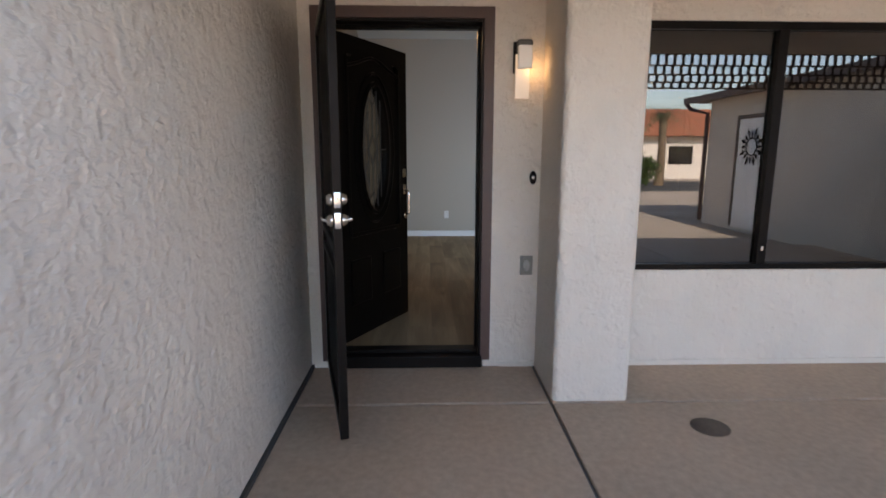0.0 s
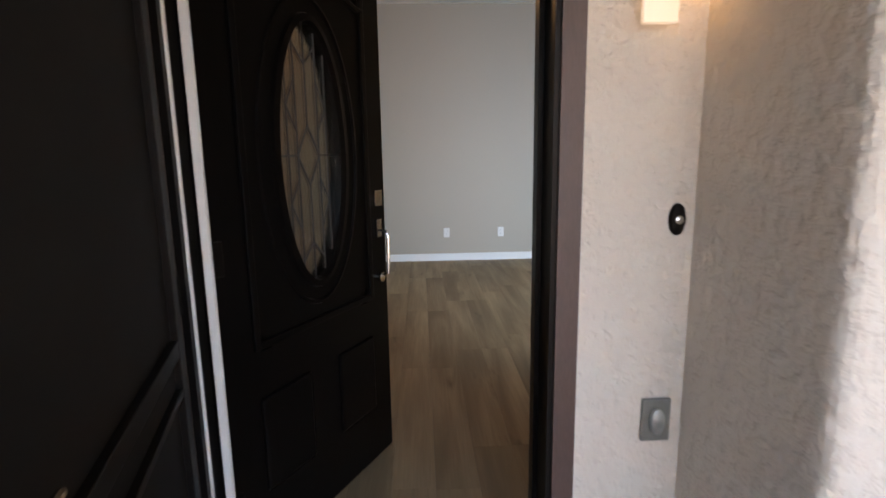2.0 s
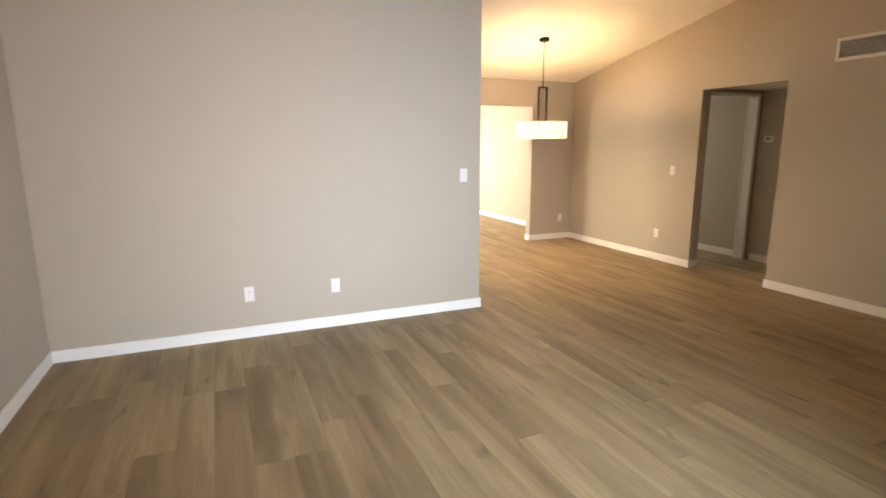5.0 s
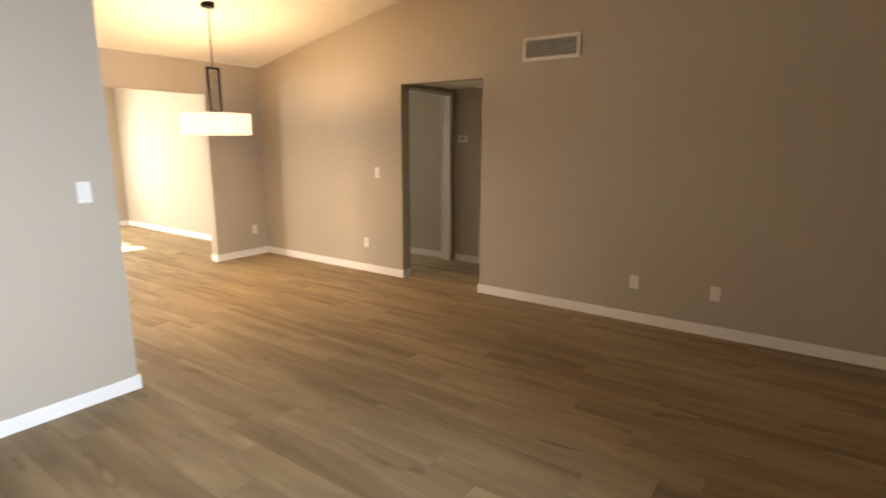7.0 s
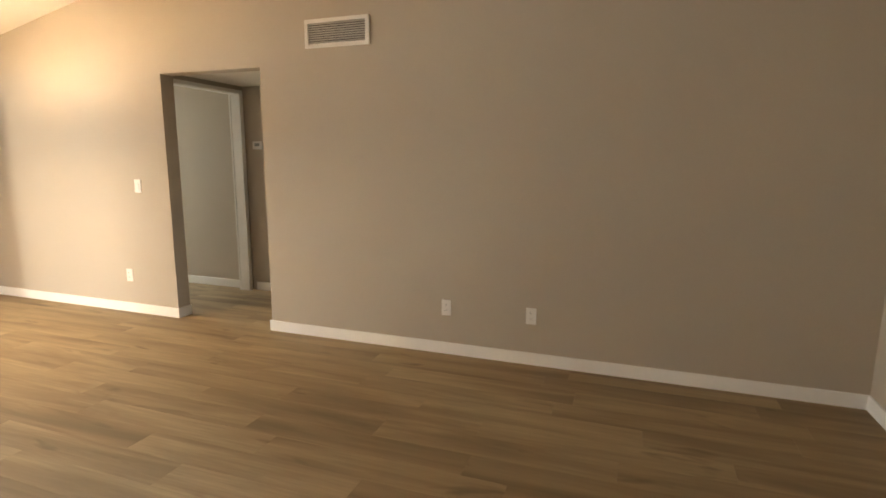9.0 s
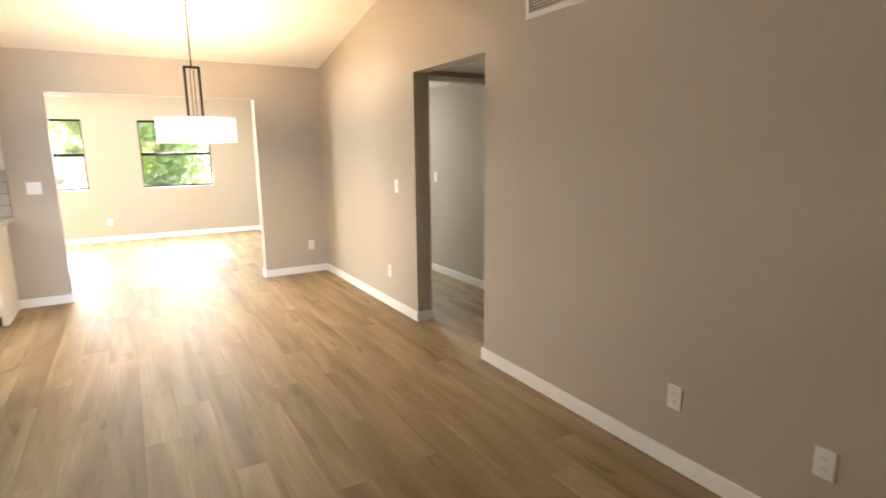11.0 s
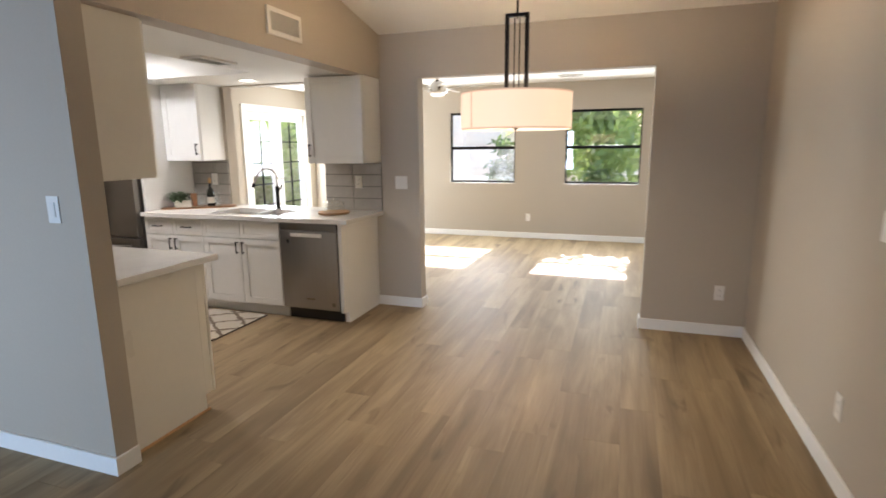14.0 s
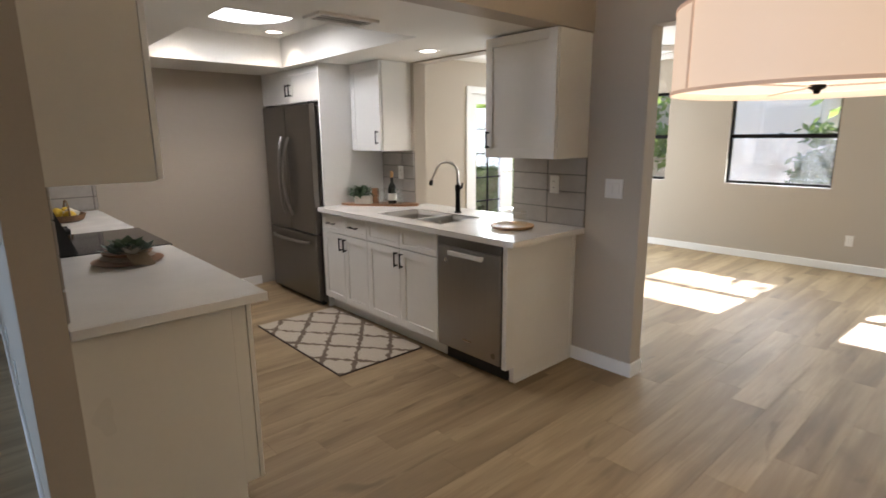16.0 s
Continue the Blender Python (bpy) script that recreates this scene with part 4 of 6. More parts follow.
def leaf(bm, base, way, length, width, droop=0.3):
    base, way = Vector(base), Vector(way).normalized()
    side = way.cross(Vector((0, 0, 1)))
    side = side.normalized() if side.length > 0.05 else Vector((1, 0, 0))
    pts = []
    for k in range(5):
        f = k / 4
        p = base + way * length * f + Vector((0, 0, -droop * length * f * f))
        w = width * math.sin(math.pi * min(0.98, 0.12 + 0.86 * f)) * 0.5
        pts.append((bm.verts.new(p - side * w), bm.verts.new(p + Vector((0, 0, -0.15 * w))), bm.verts.new(p + side * w)))
    for a, b in zip(pts, pts[1:]):
        bm.faces.new((a[0], a[1], b[1], b[0]))
        bm.faces.new((a[1], a[2], b[2], b[1]))


def round_plate(name, r, z, h, material, parent, label=""):
    bm = bmesh.new()
    lathe(bm, [(r * 0.55, z), (r * 0.8, z + h * 0.25), (r * 0.98, z + h * 0.8), (r, z + h), (r * 0.96, z + h), (r * 0.75, z + h * 0.5), (0.001, z + h * 0.4)], 40)
    return part(name, bm, material, parent, label, smooth=True)


# place setting on the peninsula
pl = thing("place_setting", "stacked wooden chargers with succulents and a folded napkin", "place setting", (1.20, 5.66, 0.9065))
round_plate("charger", 0.155, 0.0, 0.014, WOOD_WARM, pl)
round_plate("plate", 0.12, 0.0145, 0.016, surface("speckled_stoneware", (0.34, 0.27, 0.20), 0.5, 0, 0.3, 200, 8), pl)
round_plate("small_plate", 0.11, 0.031, 0.024, WOOD_WARM, pl)
rng = random.Random(4)
for k, (cx, cy, s, m) in enumerate(((-0.02, 0.0, 1.25, LEAF), (0.055, 0.045, 1.0, SAGE), (0.045, -0.05, 1.0, SAGE), (0.10, 0.0, 0.8, CERAMIC))):
    bm = bmesh.new()
    for i in range(11):
        a, up = i * 2.4, 0.25 + 0.09 * i
        leaf(bm, (cx, cy, 0.052), (math.cos(a), math.sin(a), up), 0.10 * s * (1 - 0.02 * i), 0.052 * s, 0.1)
    bmesh.ops.solidify(bm, geom=bm.faces[:], thickness=0.0025)
    part("succulent", bm, m, pl, "grey-green succulent rosette", smooth=True)
bm = bmesh.new()
grid = [[bm.verts.new((0.02 + 0.15 * i / 8, -0.02 + 0.09 * j / 5 + 0.01 * math.sin(i), (0.066 if i < 4 else 0.066 - 0.014 * (i - 4)) + 0.006 * math.sin(1.7 * i + j))) for j in range(6)] for i in range(9)]
for i in range(8):
    for j in range(5):
        bm.faces.new((grid[i][j], grid[i + 1][j], grid[i + 1][j + 1], grid[i][j + 1]))
bmesh.ops.solidify(bm, geom=bm.faces[:], thickness=0.003)
part("napkin", bm, LINEN, pl, "folded tan linen napkin", smooth=True)

# fruit tray on the far counter
ft = thing("fruit_basket", "woven brown basket with lemons and garlic", "basket", (-0.62, 5.62, 0.9065))
bm = bmesh.new()
lathe(bm, [(0.10, 0.0), (0.13, 0.012), (0.145, 0.05), (0.14, 0.052), (0.12, 0.018), (0.001, 0.012)], 32)
part("basket", bm, WICKER, ft, smooth=True)
bm = bmesh.new()
tube(bm, [(0.14 * math.cos(a), 0.03, 0.05 + 0.10 * math.sin(a)) for a in [math.pi * k / 12 for k in range(13)]], 0.006, 8)
part("basket_handle", bm, WICKER, ft, smooth=True)
for i in range(9):
    a, r = i * 2.4, 0.03 + 0.008 * i
    bm = bmesh.new()
    s = 0.03 + 0.004 * (i % 3)
    lathe(bm, [(0.0, -s * 1.15), (s * 0.45, -s * 0.95), (s * 0.9, -s * 0.4), (s, 0.1 * s), (s * 0.75, s * 0.7), (s * 0.3, s * 1.05), (0.0, s * 1.2)], 16, (r * math.cos(a), r * math.sin(a), 0.05 + 0.02 * (i % 2)), "x" if i % 2 else "y")
    part("lemon" if i % 3 else "garlic_bulb", bm, LEMON if i % 3 else CERAMIC, ft, smooth=True)
for k, (x, y, h, r) in enumerate(((-0.33, 5.52, 0.15, 0.045), (-0.24, 5.50, 0.19, 0.035), (-0.16, 5.55, 0.11, 0.05))):
    cn = thing("canister", "brown ceramic kitchen canister on the counter", "canister", (x - 0.25, y - 0.05, 0.9065), 0, "canisters")
    bm = bmesh.new()
    lathe(bm, [(r * 0.8, 0), (r, 0.02), (r, h * 0.75), (r * 0.7, h * 0.86), (r * 0.7, h * 0.9)], 24)
    part("jar", bm, SPICE, cn, smooth=True)
    bm = bmesh.new()
    lathe(bm, [(r * 0.78, h * 0.9), (r * 0.78, h * 0.97), (r * 0.2, h), (r * 0.2, h * 1.06), (0.0, h * 1.08)], 24)
    part("lid", bm, WOOD_WARM, cn, smooth=True)

# long board beside the fridge panel
bd = thing("cutting_board", "long acacia cutting board on the quartz worktop", "cutting board", (0.26, 7.815, 0.9065), 38)
bm = bmesh.new()
n_ = 24
top = []
for z in (0.0, 0.016):
    ring = [bm.verts.new((0.35 * math.copysign(abs(math.cos(2 * math.pi * i / n_)) ** 0.6, math.cos(2 * math.pi * i / n_)), 0.085 * math.copysign(abs(math.sin(2 * math.pi * i / n_)) ** 0.6, math.sin(2 * math.pi * i / n_)), z)) for i in range(n_)]
    top.append(ring)
bm.faces.new(list(reversed(top[0])))
bm.faces.new(top[1])
for i in range(n_):
    bm.faces.new((top[0][i], top[0][(i + 1) % n_], top[1][(i + 1) % n_], top[1][i]))
part("board", bm, WOOD_WARM, bd)
pot = thing("potted_plant", "small leafy green plant in a cream pot", "plant", (0.085, 7.725, 0.923))
bm = bmesh.new()
lathe(bm, [(0.035, 0.0), (0.045, 0.055), (0.041, 0.055), (0.034, 0.045), (0.001, 0.044)], 24)
part("pot", bm, CERAMIC, pot, smooth=True)
bm = bmesh.new()
for i in range(240):
    a, up = rng.uniform(0, 6.283), rng.uniform(-0.1, 1.2)
    r = rng.uniform(0.0, 0.10)
    leaf(bm, (r * math.cos(a), r * math.sin(a), 0.06 + rng.uniform(0, 0.075)), (math.cos(a), math.sin(a), up), rng.uniform(0.035, 0.07), 0.03, 0.5)
part("foliage", bm, LEAF, pot, "dusty green leaves")
bk = thing("book_stack", "two cream books lying on the board", "books", (0.175, 7.70, 0.923), 38)
for i in range(2):
    b = box_part("book", (-0.075 + 0.006 * i, -0.03, 0.034 * i, 0.075, 0.03, 0.032 + 0.034 * i), CERAMIC, bk, bevel=0.003)
fr_ = thing("wooden_block", "dark wooden block standing on the board", "block", (0.215, 7.80, 0.923), 38)
box_part("block", (-0.03, -0.012, 0.0, 0.03, 0.012, 0.13), WOOD_WARM, fr_, bevel=0.003)
wb = thing("wine_bottle", "dark wine bottle with a pale label and cork", "bottle", (0.36, 7.875, 0.923))
bm = bmesh.new()
lathe(bm, [(0.034, 0.0), (0.036, 0.006), (0.036, 0.13), (0.028, 0.16), (0.013, 0.185), (0.013, 0.225)], 24)
part("glass", bm, BOTTLE, wb, smooth=True)
bm = bmesh.new()
lathe(bm, [(0.0365, 0.03), (0.0365, 0.09)], 24)
part("paper_label", bm, CERAMIC, wb, smooth=True)
bm = bmesh.new()
lathe(bm, [(0.012, 0.2255), (0.015, 0.25), (0.013, 0.275), (0.004, 0.283)], 16)
part("stopper", bm, WOOD_LIGHT, wb, smooth=True)
for x, y in ((0.30, 7.80), (0.425, 7.90)):
    gl = thing("glass_tumbler", "clear stemless glass on the board", "glass", (x, y, 0.923), 0, "glasses")
    bm = bmesh.new()
    lathe(bm, [(0.028, 0.0), (0.037, 0.05), (0.034, 0.13), (0.032, 0.13), (0.034, 0.05), (0.02, 0.006)], 24)
    part("bowl", bm, CLEAR, gl, smooth=True)
sb = thing("serving_board", "round light wooden serving board on the worktop", "serving board", (1.86, 7.72, 0.9065))
bm = bmesh.new()
lathe(bm, [(0.12, 0.0), (0.134, 0.004), (0.142, 0.016), (0.139, 0.022), (0.134, 0.022), (0.128, 0.018), (0.001, 0.018)], 40)
part("board", bm, WOOD_LIGHT, sb, smooth=True)
dome = thing("glass_dome", "low clear glass dome on the round serving board", "glass dome", (1.86, 7.72, 0.9255))
bm = bmesh.new()
lathe(bm, [(0.098, 0.0), (0.100, 0.004), (0.098, 0.085), (0.085, 0.102), (0.015, 0.108), (0.015, 0.106), (0.083, 0.099), (0.095, 0.083), (0.097, 0.004), (0.098, 0.0)], 40)
part("bowl", bm, CLEAR, dome, smooth=True)
bm = bmesh.new()
lathe(bm, [(0.007, 0.1085), (0.006, 0.114), (0.014, 0.124), (0.010, 0.134), (0.001, 0.136)], 20)
part("knob", bm, CLEAR, dome, smooth=True)

# ---- family room ----
def screen_material():
    """Fine pale mesh: half open, the rest scatters the light that falls on it."""
    m, n, l, p = nodes_of("insect_mesh")
    n.remove(p)
    op, di, tl = n.new("ShaderNodeBsdfTransparent"), n.new("ShaderNodeBsdfDiffuse"), n.new("ShaderNodeBsdfTranslucent")
    for q in (di, tl):
        q.inputs["Color"].default_value = (0.62, 0.66, 0.70, 1)
    cloth, mx = n.new("ShaderNodeMixShader"), n.new("ShaderNodeMixShader")
    l.new(di.outputs[0], cloth.inputs[1])
    l.new(tl.outputs[0], cloth.inputs[2])
    l.new(ramp(n, l, noise_tex(n, l, 3.0, 3), 0.3, 4.2), mx.inputs[0])
    l.new(op.outputs[0], mx.inputs[1])
    l.new(cloth.outputs[0], mx.inputs[2])
    l.new(mx.outputs[0], n["Material Output"].inputs["Surface"])
    return m


SCREEN = screen_material()


def window_unit(name, x0, x1, z0, z1, y, label, screen=False):
    """A dark single-hung window in the far wall."""
    ob = tagged(thing(name, label, "window", (0, 0, 0)), kind="structure")
    f, d0, d1 = 0.035, y + 0.045, y + 0.10
    bm = bmesh.new()
    box(bm, x0, d0, z0, x0 + f * 0.6, d1, z1)
    box(bm, x1 - f * 0.6, d0, z0, x1, d1, z1)
    box(bm, x0 + f * 0.6, d0, z1 - f, x1 - f * 0.6, d1, z1)
    box(bm, x0 + f * 0.6, d0, z0, x1 - f * 0.6, d1, z0 + f)
    part("window_frame", bm, BLACK_METAL, ob)
    zm = z0 + (z1 - z0) * 0.5
    box_part("meeting_rail", (x0 + f * 0.6, d0 - 0.006, zm - 0.024, x1 - f * 0.6, d1 - 0.01, zm + 0.024), BLACK_METAL, ob)
    box_part("latch", ((x0 + x1) / 2 - 0.03, d0 - 0.012, zm + 0.0245, (x0 + x1) / 2 + 0.03, d0 + 0.02, zm + 0.034), BLACK_METAL, ob)
    for a, b, yy in ((z0 + f, zm - 0.024, d0 + 0.02), (zm + 0.024, z1 - f, d0 + 0.035)):
        g = box_part("pane", (x0 + f * 0.6, yy, a, x1 - f * 0.6, yy + 0.004, b), PANE, ob, bevel=0)
        g.visible_shadow = False
    if screen:
        box_part("insect_screen", (x0 + f * 0.6, d0 + 0.05, z0 + f, x1 - f * 0.6, d0 + 0.052, zm - 0.024), SCREEN, ob, "pale sunlit insect screen", bevel=0)
    box_part("window_sill", (x0 + 0.001, y + 0.002, z0 - 0.012, x1 - 0.001, y + 0.044, z0 + 0.004), TRIM, ob, bevel=0.002)
    return ob


for k, (a, b) in enumerate(((-0.37, 0.73), (1.501, 2.608), (3.405, 4.527))):
    window_unit("window_%d" % (k + 1), a, b, 0.894, 2.039, YFAM, "black-framed single-hung window onto a green garden", k == 1)
# unseen window added to go with the bedroom's daylight lamp
bw = window_unit("window_4", -0.45, 0.45, 0.9, 2.05, 0, "unseen single-hung window added to let daylight into the bedroom")
bw.matrix_world = pose(6.38, 8.65, 0, 0, 0, -90)

fd = tagged(thing("door_1", "white french doors with divided glass panes, closed", "french door", (0, 0, 0)), kind="structure")
bm = bmesh.new()
box(bm, XFAM, 10.24, 0, XFAM + 0.02, 10.335, 2.15)
box(bm, XFAM, 11.895, 0, XFAM + 0.02, 11.985, 2.15)
box(bm, XFAM, 10.335, 2.055, XFAM + 0.02, 11.895, 2.15)
part("casing", bm, TRIM, fd)
for i in range(2):
    y0 = 10.335 + i * 0.781
    y1 = y0 + 0.779
    s = 0.13
    bm = bmesh.new()
    x0, x1 = XFAM - 0.075, XFAM - 0.03
    box(bm, x0, y0, 0.012, x1, y0 + s, 2.055)
    box(bm, x0, y1 - s, 0.012, x1, y1, 2.055)
    box(bm, x0, y0 + s, 0.012, x1, y1 - s, 0.25)
    box(bm, x0, y0 + s, 1.93, x1, y1 - s, 2.055)
    leafob = part("door_leaf", bm, TRIM, fd)
    for k in range(1, 5):
        z = 0.25 + k * 1.68 / 5
        box_part("muntin", (x0 + 0.01, y0 + s, z - 0.008, x1 - 0.01, y1 - s, z + 0.008), BLACK_METAL, leafob, bevel=0)
    ym = (y0 + y1) / 2
    box_part("muntin", (x0 + 0.012, ym - 0.008, 0.25, x1 - 0.012, ym + 0.008, 1.93), BLACK_METAL, leafob, bevel=0)
    g = box_part("pane", (XFAM - 0.054, y0 + s, 0.25, XFAM - 0.05, y1 - s, 1.93), PANE, leafob, bevel=0)
    g.visible_shadow = False
    bm = bmesh.new()
    hy = y1 - 0.05 if i == 0 else y0 + 0.05
    lathe(bm, [(0.025, -0.03), (0.025, -0.022), (0.01, -0.02), (0.01, 0.01)], 16, (XFAM, hy, 1.0), "x")
    tube(bm, [(XFAM + 0.008, hy, 1.0), (XFAM + 0.008, hy + (-0.1 if i == 0 else 0.1), 1.0)], 0.008, 8)
    part("door_handle", bm, NICKEL, leafob, smooth=True)

fan = thing("ceiling_fan", "brushed nickel ceiling fan with pale blades and a light", "ceiling fan", (2.02, 10.1, 2.46))
bm = bmesh.new()
lathe(bm, [(0.06, 0.005), (0.06, -0.03), (0.02, -0.045), (0.016, -0.14), (0.045, -0.15), (0.075, -0.18), (0.10, -0.23), (0.125, -0.27), (0.125, -0.30), (0.09, -0.312)], 32)
part("motor_housing", bm, NICKEL, fan, smooth=True)
bm = bmesh.new()
lathe(bm, [(0.088, -0.313), (0.085, -0.33), (0.06, -0.345), (0.0, -0.352)], 32)
part("light_bowl", bm, glow_material("lit_fan_bowl", (1.0, 0.93, 0.8), 0.1), fan, "frosted glass light bowl", smooth=True)
FAN_BLADE = surface("pale_maple_blade", (0.55, 0.50, 0.43), 0.5, 0, 0.1)
for k in range(5):
    bm = bmesh.new()
    pts = [(0.16, -0.05), (0.30, -0.065), (0.58, -0.07), (0.63, -0.045), (0.63, 0.045), (0.58, 0.07), (0.30, 0.065), (0.16, 0.05)]
    lo_ = [bm.verts.new((x, y, -0.235 + 0.18 * y)) for x, y in pts]
    hi_ = [bm.verts.new((x, y, -0.228 + 0.18 * y)) for x, y in pts]
    bm.faces.new(list(reversed(lo_)))
    bm.faces.new(hi_)
    for i in range(8):
        bm.faces.new((lo_[i], lo_[(i + 1) % 8], hi_[(i + 1) % 8], hi_[i]))
    bl = part("blade", bm, FAN_BLADE, fan)
    bl.matrix_basis = pose(0, 0, 0, 0, 0, 72 * k + 14)
    bm = bmesh.new()
    box(bm, 0.10, -0.018, -0.247, 0.22, 0.018, -0.239, 0.002)
    part("blade_iron", bm, NICKEL, bl)

# ---- front entry ----
slab_z = -0.08
GROUND = surface("pale_desert_gravel", (0.42, 0.34, 0.26), 0.95, 0, 0.3, 60, 0.6, 0.6, 40, 0.02)
bm = bmesh.new()
for ya, yb, xa, xb in ((-600, 0.0, -600, 600), (0.0, YFAM + 0.15, -600, XWEST - 0.12), (0.0, YFAM + 0.15, 6.5, 600), (YFAM + 0.15, 600, -600, 600)):
    vs = [bm.verts.new(c) for c in ((xa, ya, -0.16), (xb, ya, -0.16), (xb, yb, -0.16), (xa, yb, -0.16))]
    bm.faces.new(vs)
bmesh.ops.remove_doubles(bm, verts=bm.verts, dist=0.001)
structure("ground", bm, GROUND, "pale desert gravel ground", "ground")
SLABS = [(-0.93, -0.53, 0.52, 0.0), (-0.93, -2.3, 0.52, -0.54), (-0.93, -4.6, 0.52, -2.31), (0.53, -0.53, 3.1, 0.0), (0.53, -2.3, 3.1, -0.54), (3.11, -2.3, 5.85, 0.0), (0.53, -4.6, 3.1, -2.31), (3.11, -4.6, 5.85, -2.31)]
sl = structure("pavement", wall_mesh("y", -4.61, -0.001, -0.93, 5.86, -0.2, slab_z - 0.02), GROUT, "tan painted concrete porch slab with joints", "porch slab")
for a in SLABS:
    bm = bmesh.new()
    box(bm, a[0] + 0.004, a[1] + 0.004, slab_z - 0.019, a[2] - 0.004, a[3] - 0.004, slab_z, 0.006)
    part("slab", bm, CONCRETE, sl)
bm = bmesh.new()
lathe(bm, [(0.095, 0.0), (0.095, 0.004), (0.088, 0.006), (0.001, 0.006)], 32, (0, 0, 0))
cc = tagged(part("drain_cover", bm, surface("rusty_cover", (0.10, 0.07, 0.05), 0.7, 0, 0.4, 60, 8), None, "", True), "round dark clean-out cover set in the concrete", "drain cover")
cc.matrix_world = pose(1.28, -0.83, slab_z)

# side wall, pilaster
structure("wall_garage", wall_mesh("x", -1.15, -0.93, -3.9, 0.0, -0.16, 2.36), STUCCO, "tan textured stucco side wall, toned darker for its shade", "wall")
structure("trim", wall_mesh("x", -0.93, -0.912, -3.9, -0.01, slab_z, slab_z + 0.025), surface("dark_sealant", (0.05, 0.045, 0.04), 0.8), "dark joint at the foot of the stucco wall", "joint")
bm = bmesh.new()
box(bm, 0.535, -0.52, slab_z, 0.97, 0.0, 2.36)
es = [e for e in bm.edges if abs(e.verts[0].co.z - e.verts[1].co.z) > 1 and e.verts[0].co.y < -0.3]
bmesh.ops.bevel(bm, geom=es, offset=0.035, segments=4, affect="EDGES", profile=0.5)
structure("pillar", bm, STUCCO_PALE, "pale stucco pillar beside the entry with rounded corners", "pillar")
bm = bmesh.new()
box(bm, 0.97, -0.012, slab_z, 5.86, -0.001, slab_z + 0.035)
box(bm, 0.30, -0.012, slab_z, 0.53, -0.001, slab_z + 0.035)
structure("trim", bm, STUCCO_PALE, "raised stucco foot strip", "trim")
bm = bmesh.new()
box(bm, -1.15, -2.4, 2.36, 5.87, 0.0, 2.46)
structure("ceiling_porch", bm, STUCCO_PALE, "stucco porch ceiling", "ceiling")

# security door frame, open security door, entry door
fx0, fx1, fz1 = -0.855, 0.232, 2.155
bm = bmesh.new()
box(bm, fx0, -0.018, slab_z + 0.05, fx0 + 0.055, -0.0005, fz1)
box(bm, fx1 - 0.06, -0.018, slab_z + 0.05, fx1, -0.0005, fz1)
box(bm, fx0 + 0.055, -0.018, fz1 - 0.065, fx1 - 0.06, -0.0005, fz1)
structure("door_frame", bm, BROWN_WOOD, "brown painted wooden door frame", "door frame")
bm = bmesh.new()
box(bm, fx0 + 0.055, 0.0, slab_z + 0.05, fx0 + 0.075, 0.10, 2.095)
box(bm, fx1 - 0.075, -0.008, slab_z + 0.05, fx1 - 0.0602, 0.10, 2.095)
box(bm, fx0 + 0.075, 0.0, 2.075, fx1 - 0.075, 0.10, 2.095)
structure("security_frame", bm, BLACK_METAL, "black metal lining of the outer door frame", "door frame")
bm = bmesh.new()
box(bm, -0.80, 0.101, 0.0, -0.765, 0.15, 2.09)
box(bm, 0.142, 0.101, 0.0, 0.189, 0.15, 2.09)
box(bm, -0.765, 0.101, 2.055, 0.142, 0.15, 2.09)
structure("door_jamb", bm, BLACK_WOOD, "black painted inner door jamb", "door jamb")
bm = bmesh.new()
box(bm, -0.799, -0.03, slab_z + 0.002, 0.179, 0.29, -0.002, 0.004)
box(bm, -0.76, 0.04, -0.001, 0.15, 0.13, 0.022, 0.004)
structure("door_sill", bm, BLACK_METAL, "dark metal threshold", "threshold")
box_part("door_strip", (-0.764, 0.075, 0.0, -0.740, 0.090, 2.05), TRIM)
tagged(bpy.data.objects["door_strip"], "white weatherstrip along the hinge jamb", "weatherstrip", "", "structure")

box_part("door_stop_strip", (-0.798, 0.020, 0.0, -0.775, 0.034, 2.05), TRIM)
tagged(bpy.data.objects["door_stop_strip"], "white edge strip on the outer hinge jamb", "weatherstrip", "", "structure")
dr = tagged(thing("door_2", "black wooden entry door with an oval leaded glass, standing open", "door", (-0.755, 0.115, 0.026), 62), kind="structure")
DWID, DH, DT = 0.90, 2.03, 0.044


def oval(cx, cz, a, b, k, n):
    t = 2 * math.pi * k / n
    return cx + a * math.cos(t), cz + b * math.sin(t)


OC, OZ, OA, OB = 0.45, 1.31, 0.165, 0.43
bm = bmesh.new()
N = 48
# slab with an oval hole: a ring of quads from the oval to the slab's outline
for y in (0.0, DT):
    inner = [bm.verts.new((oval(OC, OZ, OA, OB, k, N)[0], y, oval(OC, OZ, OA, OB, k, N)[1])) for k in range(N)]
    outer = []
    for k in range(N):
        t = 2 * math.pi * k / N
        c, s = math.cos(t), math.sin(t)
        f = min((0.30 / abs(c)) if abs(c) > 1e-6 else 9, (0.60 / abs(s)) if abs(s) > 1e-6 else 9)
        outer.append(bm.verts.new((OC + f * c, y, OZ + f * s)))
    for k in range(N):
        bm.faces.new((inner[k], inner[(k + 1) % N], outer[(k + 1) % N], outer[k]))
    if y == 0.0:
        front_in = inner
    else:
        for k in range(N):
            bm.faces.new((front_in[k], front_in[(k + 1) % N], inner[(k + 1) % N], inner[k]))
box(bm, 0.0, 0.0, 0.0, OC - 0.30, DT, DH)
box(bm, OC + 0.30, 0.0, 0.0, DWID, DT, DH)
box(bm, OC - 0.30, 0.0, 0.0, OC + 0.30, DT, OZ - 0.60)
